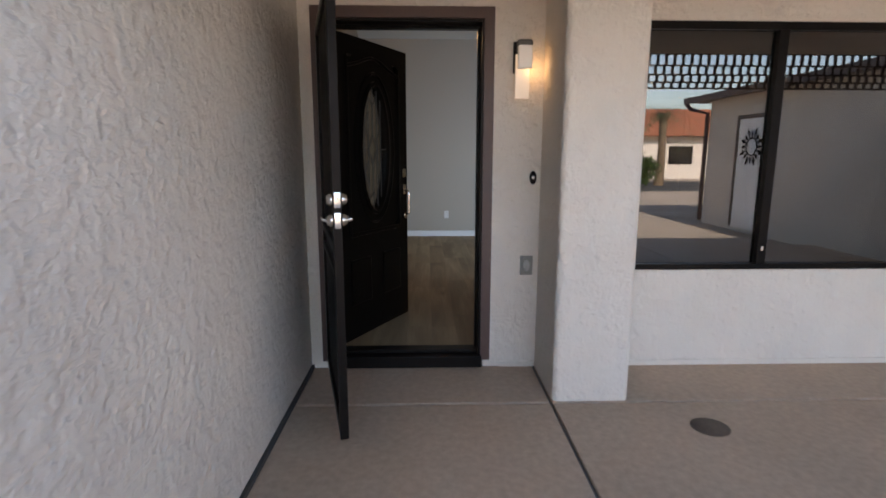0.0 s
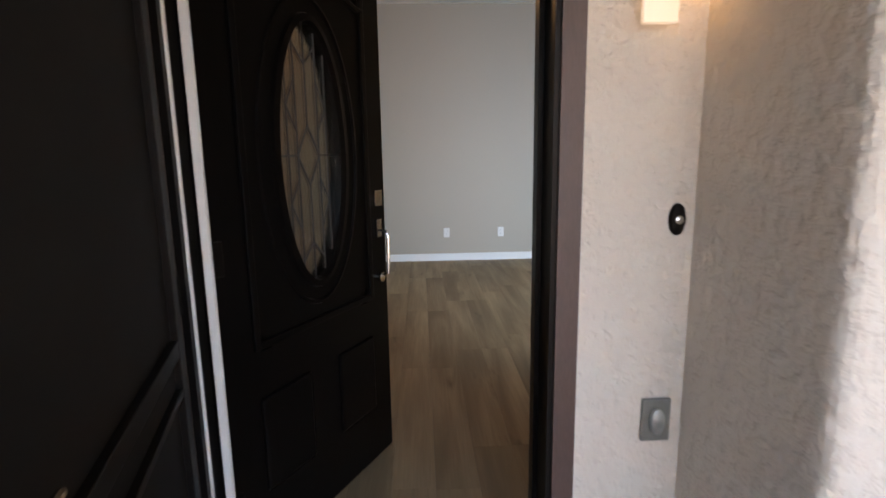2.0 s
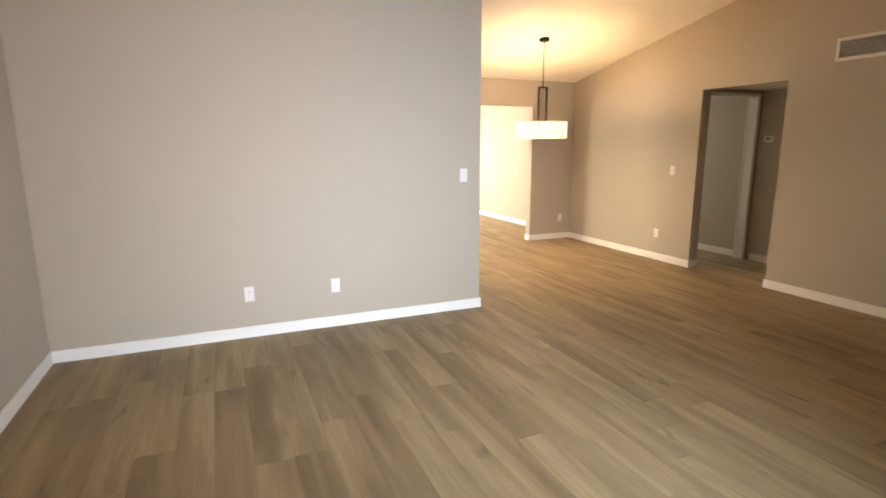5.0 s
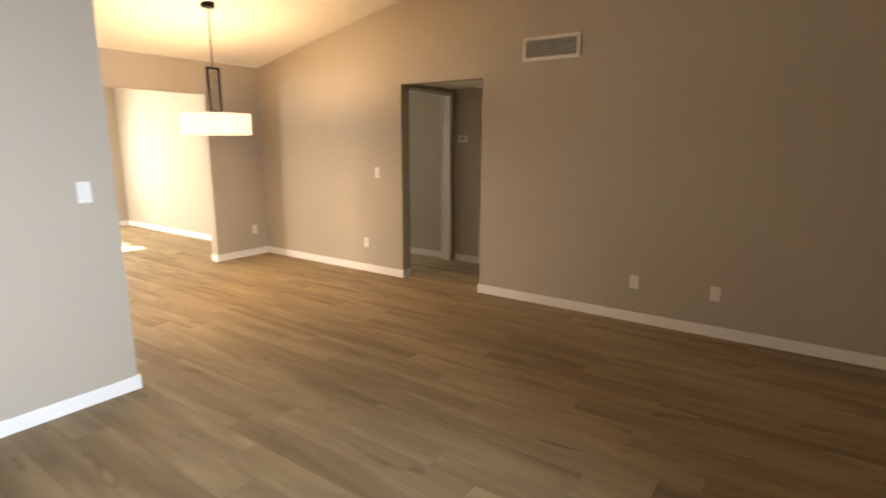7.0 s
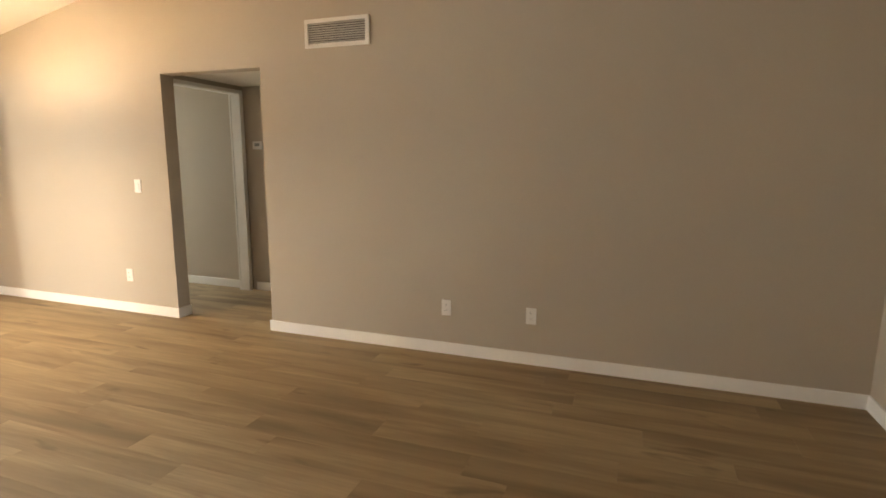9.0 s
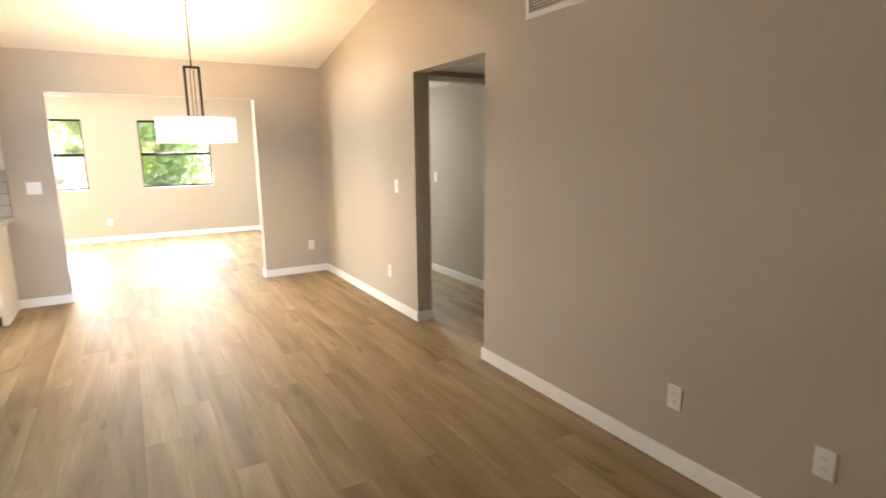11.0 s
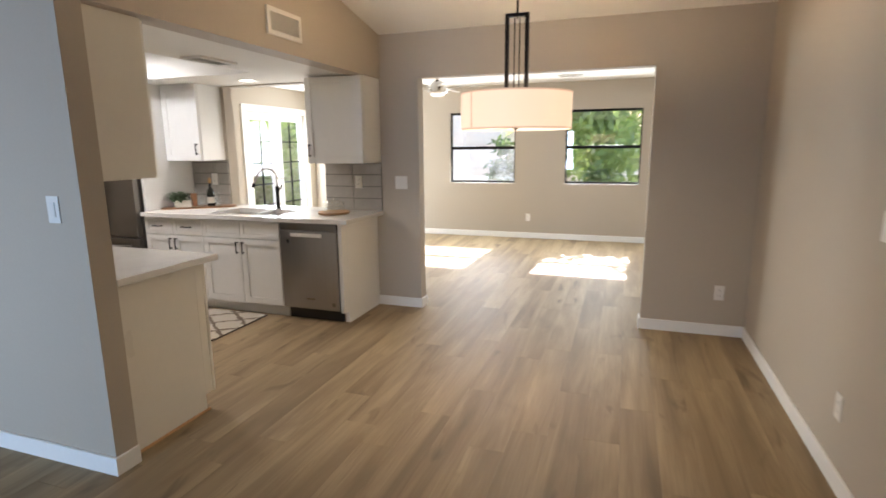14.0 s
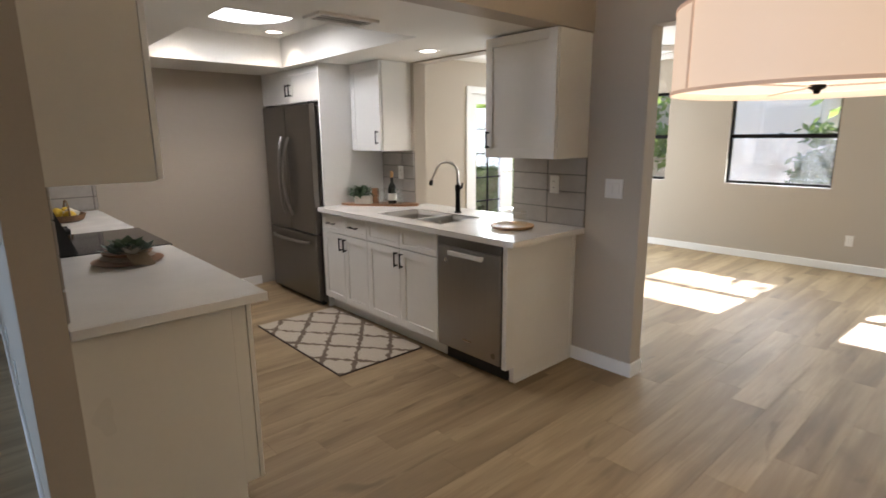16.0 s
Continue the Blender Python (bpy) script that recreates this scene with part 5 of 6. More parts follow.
box(bm, OC - 0.30, 0.0, OZ + 0.60, OC + 0.30, DT, DH)
bmesh.ops.remove_doubles(bm, verts=bm.verts, dist=0.0004)
part("leaf", bm, BLACK_WOOD, dr)
for y, s in ((-0.001, -1), (DT + 0.001, 1)):
    for ra, rb, hh in ((0.0, 0.03, 0.018), (0.075, 0.092, 0.010)):
        bm = bmesh.new()
        prof = ((ra, 0.0), (ra + 0.004, hh), (rb - 0.004, hh * 0.8), (rb, 0.0))
        loops = [[bm.verts.new((oval(OC, OZ, OA + o, OB + o, k, N)[0], y + s * h, oval(OC, OZ, OA + o, OB + o, k, N)[1])) for k in range(N)] for o, h in prof]
        for la, lb in zip(loops, loops[1:] + loops[:1]):
            for k in range(N):
                bm.faces.new((la[k], la[(k + 1) % N], lb[(k + 1) % N], lb[k]))
        part("oval_moulding", bm, BLACK_WOOD, dr, smooth=True)
    for x0 in (0.13, 0.53):
        bm = bmesh.new()
        a, b = sorted((y, y + s * 0.012))
        box(bm, x0, a, 0.24, x0 + 0.24, b, 0.56, 0.010)
        part("raised_panel", bm, BLACK_WOOD, dr)
    bm = bmesh.new()
    a, b = sorted((y, y + s * 0.012))
    for q in ((0.12, 0.72, 0.145, 1.90), (0.755, 0.72, 0.78, 1.90), (0.145, 0.72, 0.755, 0.745)):
        box(bm, q[0], a, q[1], q[2], b, q[3], 0.004)
    arch = [(0.132 + 0.636 * k / 16, y + s * 0.004, 1.84 + 0.055 * (1 - math.cos(2 * math.pi * k / 16)) - (0.03 if 2 < k < 14 else 0.0) * math.sin(math.pi * (k - 2) / 12)) for k in range(17)]
    tube(bm, arch, 0.011, 8)
    part("panel_moulding", bm, BLACK_WOOD, dr)
bm = bmesh.new()
for yy in (0.018, 0.024):
    bm.faces.new([bm.verts.new((oval(OC, OZ, OA + 0.004, OB + 0.004, k, N)[0], yy, oval(OC, OZ, OA + 0.004, OB + 0.004, k, N)[1])) for k in range(N)])
glz = part("oval_glass", bm, glass_material("leaded_glass", rough=0.12, clear=0.78, tint=(0.62, 0.6, 0.55)), dr, "textured leaded oval glass")
LEAD = surface("lead_came", (0.10, 0.10, 0.10), 0.45, 0.8, 0.2)
bm = bmesh.new()
for xx in (-0.10, -0.055, 0.055, 0.10):
    hz = OB * math.sqrt(max(0.0, 1 - (xx / OA) ** 2))
    tube(bm, [(OC + xx, 0.013, OZ - hz), (OC + xx, 0.013, OZ + hz)], 0.0035, 6)
for s in (-1, 1):
    tube(bm, [(OC, 0.013, OZ + s * OB), (OC, 0.013, OZ + s * 0.10)], 0.0035, 6)
    tube(bm, [(OC, 0.013, OZ + s * 0.10), (OC + 0.055, 0.013, OZ), (OC, 0.013, OZ - s * 0.10)], 0.004, 6)
    tube(bm, [(OC, 0.013, OZ - s * 0.10), (OC - 0.055, 0.013, OZ)], 0.004, 6)
    tube(bm, [(OC + s * 0.055, 0.013, OZ), (OC + s * OA, 0.013, OZ)], 0.0035, 6)
    for q in (-1, 1):
        tube(bm, [(OC + s * 0.055, 0.013, OZ + q * 0.08), (OC + s * 0.10, 0.013, OZ + q * 0.16), (OC + s * 0.055, 0.013, OZ + q * 0.25)], 0.0035, 6)
        tube(bm, [(OC, 0.013, OZ + q * 0.30), (OC + s * 0.055, 0.013, OZ + q * 0.36)], 0.0035, 6)
part("came", bm, LEAD, glz, "dark lead strips")
box_part("deadbolt_plate", (0.815, -0.012, 1.10, 0.868, -0.001, 1.165), NICKEL, dr)
bm = bmesh.new()
box(bm, 0.822, -0.012, 0.97, 0.858, -0.001, 1.045, 0.003)
tube(bm, [(0.84, -0.004, 1.0), (0.84, -0.045, 0.995), (0.84, -0.052, 0.97), (0.84, -0.048, 0.82), (0.84, -0.004, 0.80)], 0.008, 8)
lathe(bm, [(0.02, -0.02), (0.02, -0.001)], 16, (0.84, 0, 0.80), "y")
part("door_handle", bm, NICKEL, dr, "nickel pull handle with thumb latch", smooth=True)
for z in (0.25, 1.03, 1.80):
    bm = bmesh.new()
    box(bm, -0.012, -0.012, z - 0.05, 0.03, -0.001, z + 0.05, 0.002)
    tube(bm, [(-0.012, -0.010, z - 0.052), (-0.012, -0.010, z + 0.052)], 0.009, 8)
    part("hinge", bm, BLACK_METAL, dr)

sd = tagged(thing("door_3", "dark metal security screen door, standing open", "door", (-0.80, -0.05, slab_z + 0.06), -76), kind="structure")
SW, SH = 0.985, 2.04
bm = bmesh.new()
f = 0.055
for b in ((0, 0, f, SH), (SW - f, 0, SW, SH), (f, 0, SW - f, f), (f, SH - f, SW - f, SH), (f, 0.88, SW - f, 0.925), (f, 0.78, SW - f, 0.80)):
    box(bm, b[0], -0.02, b[1], b[2], 0.02, b[3], 0.003)
part("door_frame", bm, BLACK_METAL, sd)
box_part("mesh_screen", (f, -0.003, f, SW - f, 0.003, SH - f), MESH, sd, bevel=0)
for z, big in ((1.125, True), (1.035, False)):
    bm = bmesh.new()
    box(bm, SW - 0.001, -0.014, z - 0.035, SW + 0.004, 0.014, z + 0.035, 0.001)
    for s in (-1, 1):
        lathe(bm, [(0.028, s * 0.021), (0.028, s * 0.03), (0.018, s * 0.045), (0.001, s * 0.046)], 20, (SW - 0.03, 0, z), "y")
        if not big:
            tube(bm, [(SW - 0.03, s * 0.045, z), (SW - 0.03, s * 0.06, z), (SW - 0.14, s * 0.062, z)], [0.008, 0.008, 0.006], 8)
    part("deadbolt" if big else "lever_handle", bm, NICKEL, sd, smooth=True)
for z in (0.2, 1.02, 1.85):
    bm = bmesh.new()
    tube(bm, [(-0.008, 0.012, z - 0.05), (-0.008, 0.012, z + 0.05)], 0.012, 8)
    part("hinge", bm, BLACK_METAL, sd)

# wall lamp, bell, outlet box
sc = thing("wall_lamp", "lit wall lamp with frosted glass and a dark bracket", "wall lamp", (0.395, -0.002, 1.80))
box_part("back_plate", (-0.05, -0.02, -0.02, 0.05, 0, 0.16), BLACK_METAL, sc)
box_part("arm", (-0.035, -0.075, 0.09, 0.055, -0.021, 0.165), surface("grey_bracket", (0.12, 0.11, 0.10), 0.5, 0.5), sc, bevel=0.012)
box_part("long_glass", (-0.042, -0.05, -0.17, 0.042, -0.03, 0.085), SCONCE_GLASS, sc, "glowing frosted glass plate", bevel=0.003)
box_part("short_glass", (-0.035, -0.115, -0.005, 0.048, -0.078, 0.125), SCONCE_FRONT, sc, "frosted glass front", bevel=0.006)
bulb_lamp("wall_lamp_bulb", (0.46, -0.07, 1.80), 0.075, (1.0, 0.60, 0.26), 0.03)
bell = thing("doorbell", "oval dark doorbell with a nickel button", "doorbell", (0.487, -0.001, 1.16))
bm = bmesh.new()
lathe(bm, [(0.022, 0.0), (0.022, -0.008), (0.018, -0.013), (0.001, -0.014)], 24, (0, 0, 0), "y")
for v in bm.verts:
    v.co.z *= 1.9
part("plate", bm, BLACK_METAL, bell, smooth=True)
bm = bmesh.new()
lathe(bm, [(0.011, -0.0142), (0.011, -0.018), (0.006, -0.021), (0.001, -0.0212)], 20, (0, 0, 0), "y")
part("button", bm, NICKEL, bell, smooth=True)
ob_ = thing("outdoor_outlet", "grey metal weatherproof outlet cover on stucco", "outlet", (0.46, -0.001, 0.602))
box_part("cover", (-0.04, -0.012, -0.062, 0.04, 0, 0.062), surface("galvanised_grey", (0.22, 0.22, 0.20), 0.5, 0.6, 0.2), ob_)
bm = bmesh.new()
lathe(bm, [(0.021, -0.0125), (0.021, -0.024), (0.017, -0.028), (0.001, -0.0285)], 20, (0, 0, 0), "y")
for v in bm.verts:
    v.co.z *= 1.8
part("flip_lid", bm, surface("galvanised_light", (0.33, 0.33, 0.31), 0.45, 0.6, 0.2), ob_, smooth=True)

# picture window
pw = tagged(thing("window_5", "dark-framed picture window with a sliding centre post", "window", (0, 0, 0)), kind="structure")
bm = bmesh.new()
for b in ((1.02, 0.565, 1.055, 2.095), (3.215, 0.565, 3.25, 2.095), (1.055, 0.565, 3.215, 0.60), (1.055, 2.05, 3.215, 2.095)):
    box(bm, b[0], 0.02, b[1], b[2], 0.09, b[3])
part("window_frame", bm, BLACK_METAL, pw)
for x in (2.0,):
    post = box_part("post", (x - 0.03, 0.012, 0.60, x + 0.03, 0.088, 2.05), BLACK_METAL, pw)
box_part("latch", (1.985, -0.004, 0.69, 2.0, 0.0115, 0.72), NICKEL, pw)
for a, b in ((1.055, 1.97), (2.03, 3.215)):
    g = box_part("pane", (a, 0.05, 0.60, b, 0.056, 2.05), FRONT_PANE, pw, bevel=0)
    g.visible_shadow = False

# ---- across the front court (seen in the window's mirror image) ----
structure("wall_wing", wall_mesh("x", 5.87, 6.1, -8.0, 0.0, -0.16, 2.43), STUCCO, "tan stucco wall of the side wing, toned darker for its shade", "wall")
wd = tagged(thing("door_4", "pale side door with a metal sunburst hung on it", "door", (5.868, -6.4, slab_z), -90), kind="structure")
box_part("leaf", (-0.45, -0.02, 0, 0.45, 0, 2.05), TRIM, wd)
bm = bmesh.new()
for b in ((-0.53, 0, -0.455, 2.13), (0.455, 0, 0.53, 2.13), (-0.455, 2.055, 0.455, 2.13)):
    box(bm, b[0], -0.03, b[1], b[2], 0, b[3])
part("casing", bm, BROWN_WOOD, wd)
sn = thing("sunburst", "dark metal sunburst wall ornament", "ornament", (5.843, -6.4, 1.45), -90)
bm = bmesh.new()
for k in range(16):
    a = 2 * math.pi * k / 16
    c, s = math.cos(a), math.sin(a)
    r0, r1, w = 0.17, (0.38 if k % 2 else 0.31), 0.04
    vs = [bm.verts.new((r * c - q * s, -0.01, r * s + q * c)) for r, q in ((r0, 0), ((r0 + r1) / 2, w), (r1, 0), ((r0 + r1) / 2, -w))]
    bm.faces.new(vs)
bmesh.ops.solidify(bm, geom=bm.faces[:], thickness=0.004)
lathe(bm, [(0.15, -0.014), (0.175, -0.014), (0.175, -0.004), (0.15, -0.004), (0.15, -0.014)], 32, (0, 0, 0), "y")
part("rays", bm, BLACK_METAL, sn)
bm = bmesh.new()
box(bm, 5.60, -8.6, 2.43, 9.5, -2.4, 2.53)
box(bm, 5.55, -8.6, 2.40, 5.60, -2.4, 2.53)
structure("eave", bm, BROWN_WOOD, "brown eave of the side wing", "eave")
bm = bmesh.new()
tube(bm, [(5.57, -8.5, 2.41), (5.62, -8.4, 2.29), (5.83, -8.05, 2.17), (5.83, -8.05, -0.1)], 0.045, 10)
tagged(part("downspout", bm, BROWN_WOOD, None, "", True), "brown metal rain downspout", "downspout")
lat = thing("lattice_screen", "brown wooden lattice valance hung from the porch roof", "lattice screen", (0, 0, 0))
zb = 2.005
for row_, h in enumerate((0.063, 0.078, 0.094, 0.120, 0.0)):
    box_part("rail", (-0.9, -2.428, zb - 0.008, 5.5, -2.405, zb + 0.008), BROWN_WOOD, lat, bevel=0)
    if h:
        t_ = bmesh.new()
        box(t_, -0.014, -2.426, zb + 0.0085, 0.014, -2.407, zb + h - 0.0085)
        me_ = mesh_of("picket", t_, BROWN_WOOD)
        for k in range(69):
            o = new("picket", me_)
            o.parent = lat
            o.matrix_basis = pose(-0.86 + k * 0.092 + (0.02 if row_ % 2 else 0.0), 0, 0)
    zb += h

ROOF = surface("terracotta_roof_tile", (0.36, 0.125, 0.06), 0.8, 0, 0.3, 12, 1.0, 0.5, 10, 0.05, (3, 1, 1))


def far_house(at, w, d, label):
    ob = thing("house", label, "house", at)
    box_part("wall", (-w / 2, -d / 2, 0, w / 2, d / 2, 2.6), STUCCO_PALE, ob, bevel=0)
    bm = bmesh.new()
    o = 0.6
    base = [bm.verts.new(c) for c in ((-w / 2 - o, -d / 2 - o, 2.6), (w / 2 + o, -d / 2 - o, 2.6), (w / 2 + o, d / 2 + o, 2.6), (-w / 2 - o, d / 2 + o, 2.6))]
    r0, r1 = bm.verts.new((-w / 2 + 2.5, 0, 4.6)), bm.verts.new((w / 2 - 2.5, 0, 4.6))
    for q in ((base[0], base[1], r1, r0), (base[1], base[2], r1), (base[2], base[3], r0, r1), (base[3], base[0], r0), tuple(reversed(base))):
        bm.faces.new(q)
    part("roof", bm, ROOF, ob, "orange clay tile roof")
    box_part("garage_door", (-w / 2 + 1.0, d / 2 + 0.002, 0, -w / 2 + 5.6, d / 2 + 0.06, 2.2), BROWN_WOOD, ob)
    for x in (0.8, 3.6):
        wn_ = box_part("window", (x, d / 2 + 0.002, 0.9, x + 1.5, d / 2 + 0.05, 2.0), BLACK_METAL, ob)
        box_part("pane", (x + 0.06, d / 2 + 0.051, 0.96, x + 1.44, d / 2 + 0.056, 1.94), BLACK_GLASS, wn_, bevel=0)
    return ob


far_house((14.0, -34.0, -0.16), 16, 9, "pale stucco house with an orange tile roof")
far_house((-5.0, -36.0, -0.16), 15, 9, "pale stucco house across the street with a tile roof")
bm = bmesh.new()
box(bm, -200, -26, -0.159, 200, -18, -0.15)
structure("road", bm, surface("grey_asphalt", (0.06, 0.058, 0.055), 0.9, 0, 0.2, 80, 0.5, 0.4, 60, 0.01), "grey asphalt street", "road")
palm = thing("palm_tree", "tall fan palm tree beside the street", "palm tree", (11.0, -22.0, -0.16))
bm = bmesh.new()
tube(bm, [(0, 0, 0), (0.05, 0, 1.3), (0.02, 0.03, 2.6), (0, 0, 3.4)], [0.24, 0.19, 0.17, 0.18], 12)
part("trunk", bm, surface("palm_bark", (0.20, 0.14, 0.09), 0.95, 0, 0.4, 30, 6, 0.8, 30, 0.03), palm, smooth=True)
bm = bmesh.new()
for k in range(34):
    a, up = k * 2.4, 1.1 - 0.05 * k
    w = Vector((math.cos(a), math.sin(a), up)).normalized()
    for j in range(9):
        f = j / 8
        p = Vector((0, 0, 3.4)) + w * 1.6 * f + Vector((0, 0, -0.9 * f * f))
        for s in (-1, 1):
            sd_ = w.cross(Vector((0, 0, 1))).normalized() * s
            leaf(bm, p, sd_ + w * 0.7 + Vector((0, 0, -0.3)), 0.42 * (1 - 0.5 * f), 0.035, 0.3)
part("crown", bm, LEAF, palm, "arched green fronds")

# ---- garden behind the family room ----
def leafy(name, label, category, at, height, spread, count, material, seed, trunk=True, leaf_size=0.11):
    """A tree or shrub: tapered trunk, limbs, and a ragged crown of many small leaves in clumps."""
    ob = thing(name, label, category, at)
    r = random.Random(seed)
    limbs = []
    if trunk:
        bm = bmesh.new()
        tube(bm, [(0, 0, 0), (0.05, 0.02, height * 0.25), (-0.03, 0.03, height * 0.5), (0.0, 0, height * 0.75)], [0.11, 0.085, 0.06, 0.03], 8)
        part("trunk", bm, surface("tree_bark", (0.13, 0.10, 0.075), 0.95, 0, 0.35, 30, 6, 0.7, 30, 0.02), ob, smooth=True)
    bm_l = bmesh.new()
    for k in range(16):
        a = r.uniform(0, 6.283)
        z = height * r.uniform(0.25, 0.95) if trunk else height * r.uniform(0.1, 0.9)
        d = spread * r.uniform(0.3, 1.0) * (1.0 - 0.45 * abs(z / height - 0.55))
        tip = Vector((d * math.cos(a), d * math.sin(a), z))
        limbs.append(tip)
        if trunk:
            tube(bm_l, [(0, 0, max(0.1, z - 0.6)), tuple(tip * 0.6 + Vector((0, 0, z * 0.38))), tuple(tip)], [0.03, 0.02, 0.008], 6)
    if trunk:
        part("limb", bm_l, surface("limb_bark", (0.13, 0.10, 0.075), 0.95, 0, 0.35), ob)
    else:
        bm_l.free()
    bm = bmesh.new()
    for i in range(count):
        c = limbs[r.randrange(len(limbs))]
        p = c + Vector((r.gauss(0, 1), r.gauss(0, 1), r.gauss(0, 0.8))) * (spread * 0.22)
        if p.z < 0.05:
            continue
        n1 = Vector((r.gauss(0, 1), r.gauss(0, 1), r.gauss(0, 1))).normalized()
        n2 = n1.orthogonal().normalized()
        s = leaf_size * r.uniform(0.6, 1.3)
        q = [bm.verts.new(p + n1 * s), bm.verts.new(p + n2 * s * 0.45), bm.verts.new(p - n1 * s), bm.verts.new(p - n2 * s * 0.45)]
        bm.faces.new(q)
    part("crown", bm, material, ob, "ragged crown of small leaves")
    return ob


def leaf_material(name, a, b):
    m, n, l, p = nodes_of(name)
    geo = n.new("ShaderNodeNewGeometry")
    l.new(mix_rgb(n, l, a, b, geo.outputs["Random Per Island"]), p.inputs["Base Color"])
    p.inputs["Roughness"].default_value = 0.55
    p.inputs["Transmission Weight"].default_value = 0.0
    tr = n.new("ShaderNodeBsdfTranslucent")
    tr.inputs["Color"].default_value = (b[0] * 1.3, b[1] * 1.3, b[2], 1)
    mx = n.new("ShaderNodeMixShader")
    mx.inputs[0].default_value = 0.45
    l.new(p.outputs[0], mx.inputs[1])
    l.new(tr.outputs[0], mx.inputs[2])
    l.new(mx.outputs[0], n["Material Output"].inputs["Surface"])
    return m


LEAF_A = leaf_material("citrus_leaf", (0.07, 0.12, 0.035), (0.19, 0.27, 0.085))
LEAF_B = leaf_material("hedge_leaf", (0.04, 0.08, 0.025), (0.10, 0.15, 0.05))
leafy("garden_tree", "leafy citrus tree in the back garden", "tree", (4.0, 15.5, -0.16), 4.3, 1.6, 6500, LEAF_A, 11)
leafy("garden_tree", "dense leafy tree beyond the family room", "tree", (2.6, 19.4, -0.16), 4.6, 1.5, 5200, LEAF_A, 12)
leafy("garden_tree", "leafy tree near the garden wall", "tree", (-2.3, 15.6, -0.16), 3.8, 1.3, 4500, LEAF_A, 13)
leafy("garden_tree", "leafy tree outside the french doors", "tree", (-7.0, 19.0, -0.16), 3.6, 1.5, 4200, LEAF_A, 14)
leafy("shrub", "low dark green garden shrub", "shrub", (3.7, 14.4, -0.16), 1.2, 0.6, 2600, LEAF_B, 15, False, 0.07)
leafy("shrub", "low green garden shrub against the wall", "shrub", (1.75, 16.2, -0.16), 1.9, 0.6, 2600, LEAF_B, 16, False, 0.08)
leafy("shrub", "round green shrub outside the french doors", "shrub", (-5.3, 16.2, -0.16), 1.2, 0.9, 2600, LEAF_A, 17, False, 0.08)
for hx_, hy_, seed_ in ((-2.9, 12.6, 31), (-3.6, 13.9, 32), (-4.5, 15.2, 33), (-3.4, 11.2, 34)):
    leafy("hedge_shrub", "tall leafy green hedge shrub outside the french doors", "shrub", (hx_, hy_, -0.16), 2.8, 1.15, 8500, LEAF_A, seed_, False, 0.11)
leafy("shrub", "clipped green shrub in the front garden", "shrub", (9.4, -21.0, -0.16), 1.7, 0.8, 2600, LEAF_B, 18, False, 0.09)
shed = thing("outbuilding", "pale stucco outbuilding with a flat roof in the back garden", "outbuilding", (-0.9, 18.2, -0.16))
box_part("wall", (-2.2, -1.2, 0, 2.2, 1.2, 2.7), STUCCO_PALE, shed, bevel=0)
box_part("roof", (-2.4, -1.4, 2.7, 2.4, 1.4, 2.86), TRIM, shed, bevel=0.01)
GW = structure("wall_garden", wall_mesh("y", 21.0, 21.2, -2.5, 20, -0.16, 1.75), STUCCO_PALE, "pale block garden wall", "garden wall")
far_house((1.0, 29.0, -0.16), 14, 8, "pale stucco neighbouring house with a tile roof")

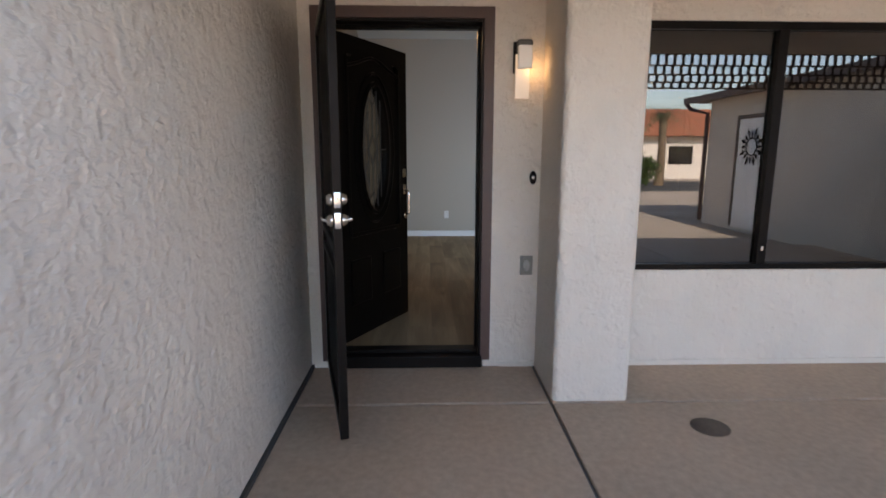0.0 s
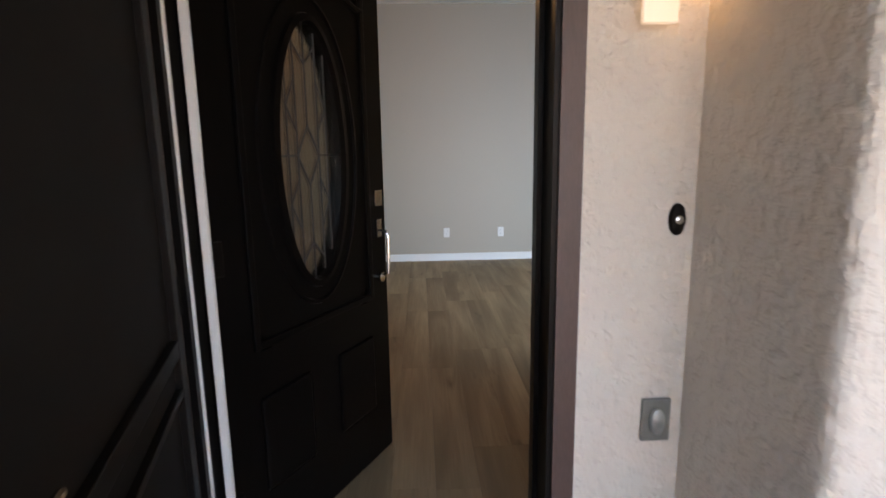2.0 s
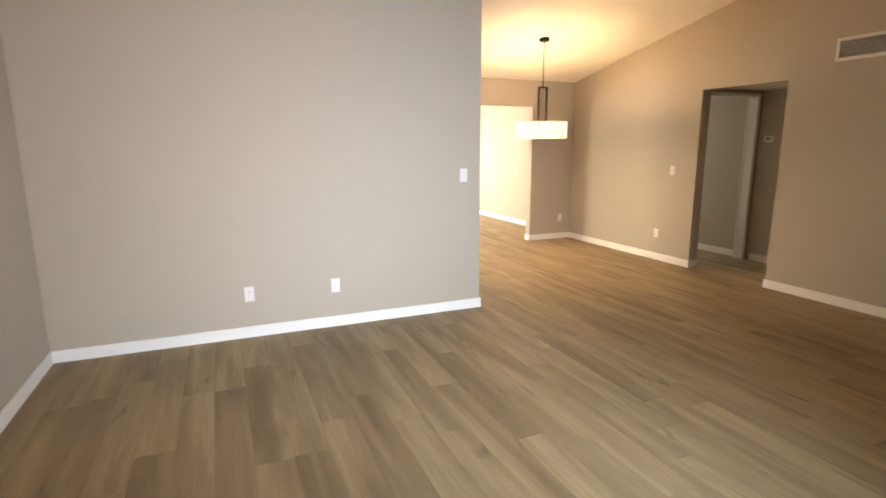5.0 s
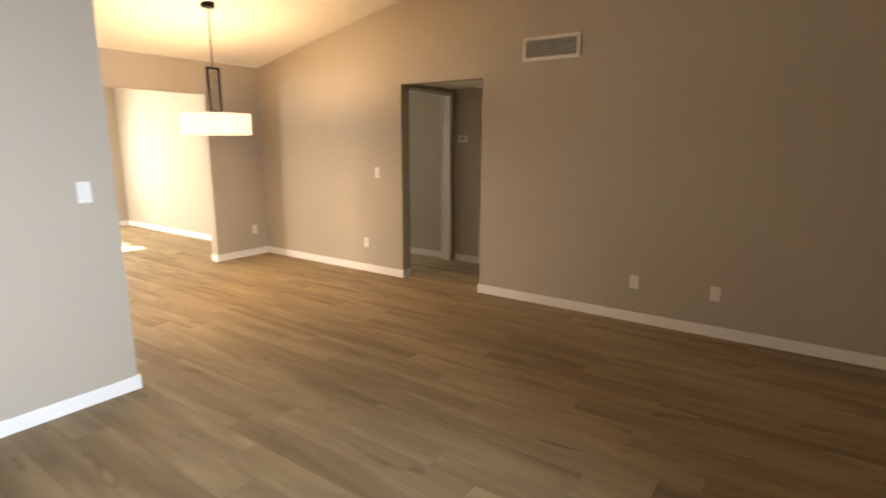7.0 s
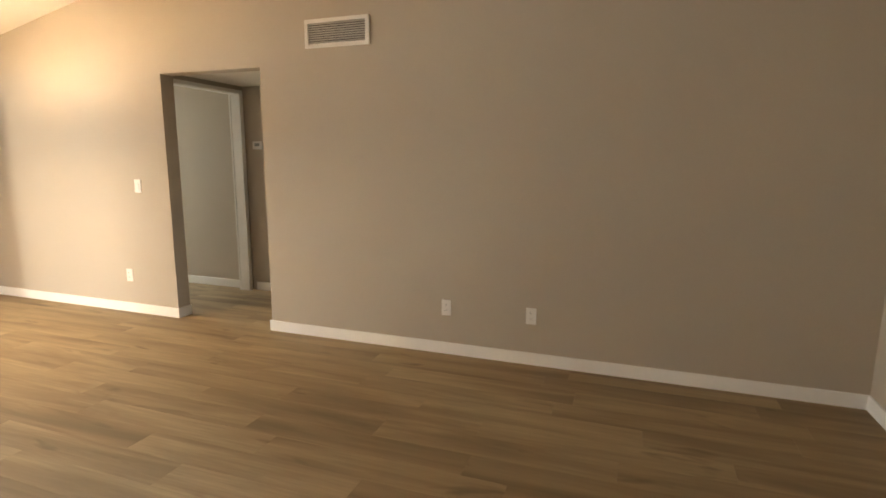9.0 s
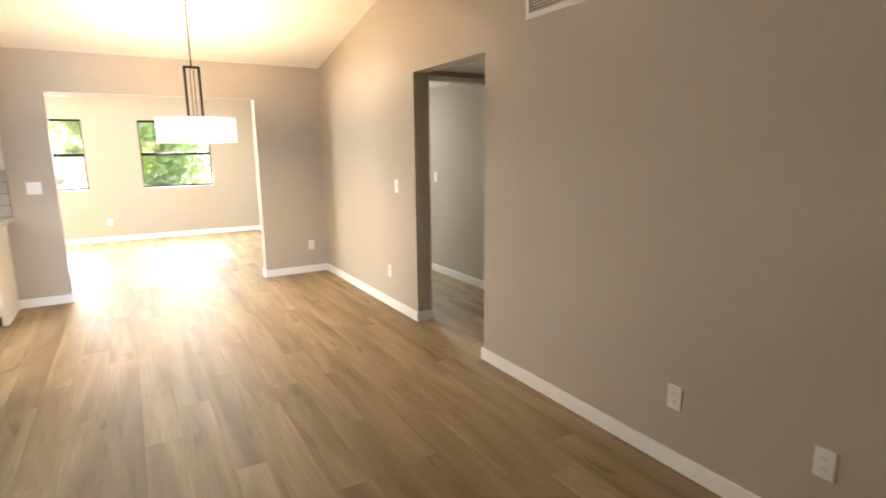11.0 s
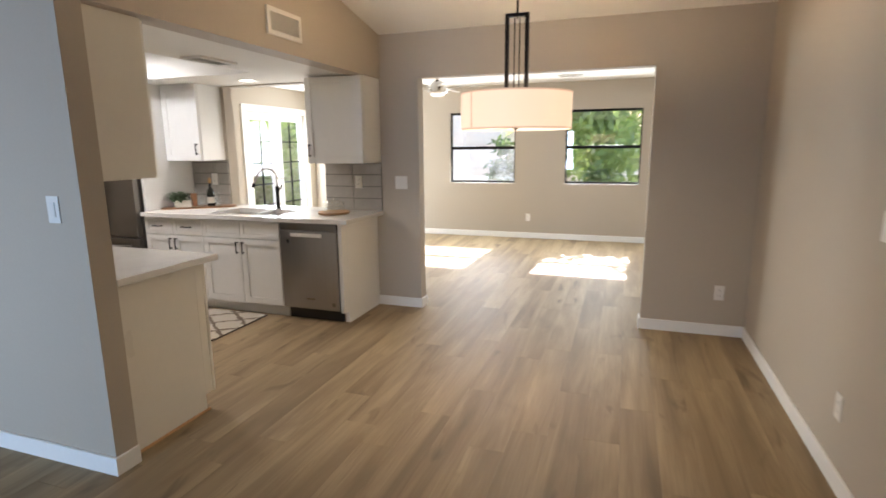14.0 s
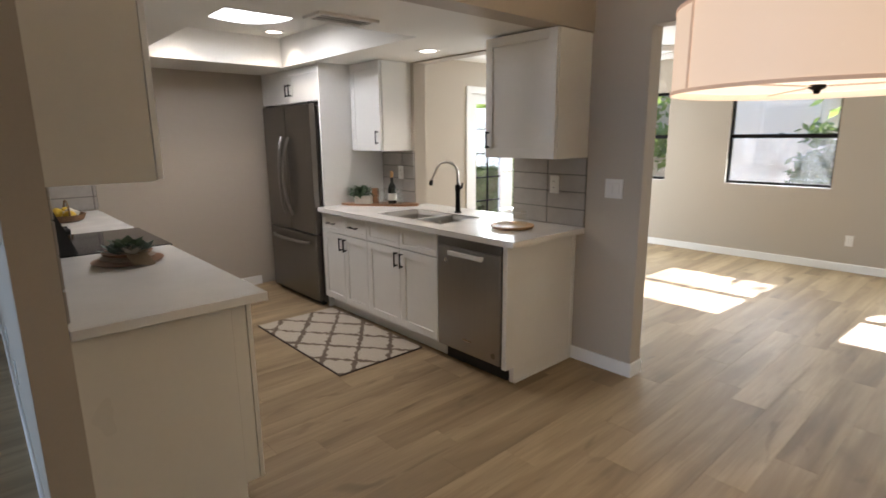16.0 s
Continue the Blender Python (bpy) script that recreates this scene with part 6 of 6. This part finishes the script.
# ceiling light inside the entry
el = thing("ceiling_light", "semi-flush ceiling light with two warm bare bulbs", "ceiling light", (-0.35, 2.6, 0))
ez = roof_z(2.6)
bm = bmesh.new()
lathe(bm, [(0.06, ez + 0.01), (0.06, ez - 0.02), (0.012, ez - 0.03), (0.012, ez - 0.22)], 24)
part("stem", bm, BLACK_METAL, el, smooth=True)
box_part("crossbar", (-0.11, -0.012, ez - 0.235, 0.11, 0.012, ez - 0.215), BLACK_METAL, el)
BULB = glow_material("warm_bulb", (1.0, 0.74, 0.42), 3.0)
for sx in (-0.09, 0.09):
    bm = bmesh.new()
    lathe(bm, [(0.014, ez - 0.236), (0.014, ez - 0.25), (0.03, ez - 0.285), (0.026, ez - 0.31), (0.001, ez - 0.32)], 20, (sx, 0, 0))
    part("bulb", bm, BULB, el, "glowing warm bulb", smooth=True)
bulb_lamp("entry_bulbs", (-0.35, 2.6, ez - 0.40), 1.1, (1.0, 0.54, 0.24), 0.06)

# ---- floor boards ----
PWID, PLEN = 0.18, 1.22


def board_mesh(length):
    bm = bmesh.new()
    c = 0.0005
    w, h = PWID - 0.0006, length - 0.0006
    lo_ = [bm.verts.new(q) for q in ((0, 0, -0.005), (w, 0, -0.005), (w, h, -0.005), (0, h, -0.005))]
    mid = [bm.verts.new(q) for q in ((0, 0, -c), (w, 0, -c), (w, h, -c), (0, h, -c))]
    hi_ = [bm.verts.new(q) for q in ((c, c, 0), (w - c, c, 0), (w - c, h - c, 0), (c, h - c, 0))]
    for a, b in ((lo_, mid), (mid, hi_)):
        for i in range(4):
            bm.faces.new((a[i], a[(i + 1) % 4], b[(i + 1) % 4], b[i]))
    bm.faces.new(hi_)
    return bm


floor_ob = bpy.data.objects["floor"]
full = mesh_of("plank", board_mesh(PLEN), OAK)
rest_v, rest_f = [], []
rr = random.Random(21)
x, near = XWEST - 0.02, 0
while x < 6.5:
    y = 0.29 - rr.uniform(0.1, PLEN - 0.1)
    while y < YFAM + 0.02:
        ya, yb = max(y, 0.10), min(y + PLEN, YFAM + 0.02)
        whole = abs((yb - ya) - PLEN) < 1e-4
        if whole and 0.2 < x < 5.2 and y > 0.9 and y < 9.6 and near < 300:
            o = new("plank", full)
            o.parent = floor_ob
            o.matrix_basis = pose(x, y, 0)
            near += 1
        elif yb - ya > 0.02:
            b = board_mesh(yb - ya)
            b.verts.index_update()
            k = len(rest_v)
            rest_v += [(v.co.x + x, v.co.y + ya, v.co.z) for v in b.verts]
            rest_f += [[v.index + k for v in f.verts] for f in b.faces]
            b.free()
        y += PLEN
    x += PWID
me = bpy.data.meshes.new("planks_beyond")
me.from_pydata(rest_v, [], rest_f)
me.materials.append(OAK)
rest = new("planks_beyond", me)
rest.parent = floor_ob
tagged(rest, kind="stuff")
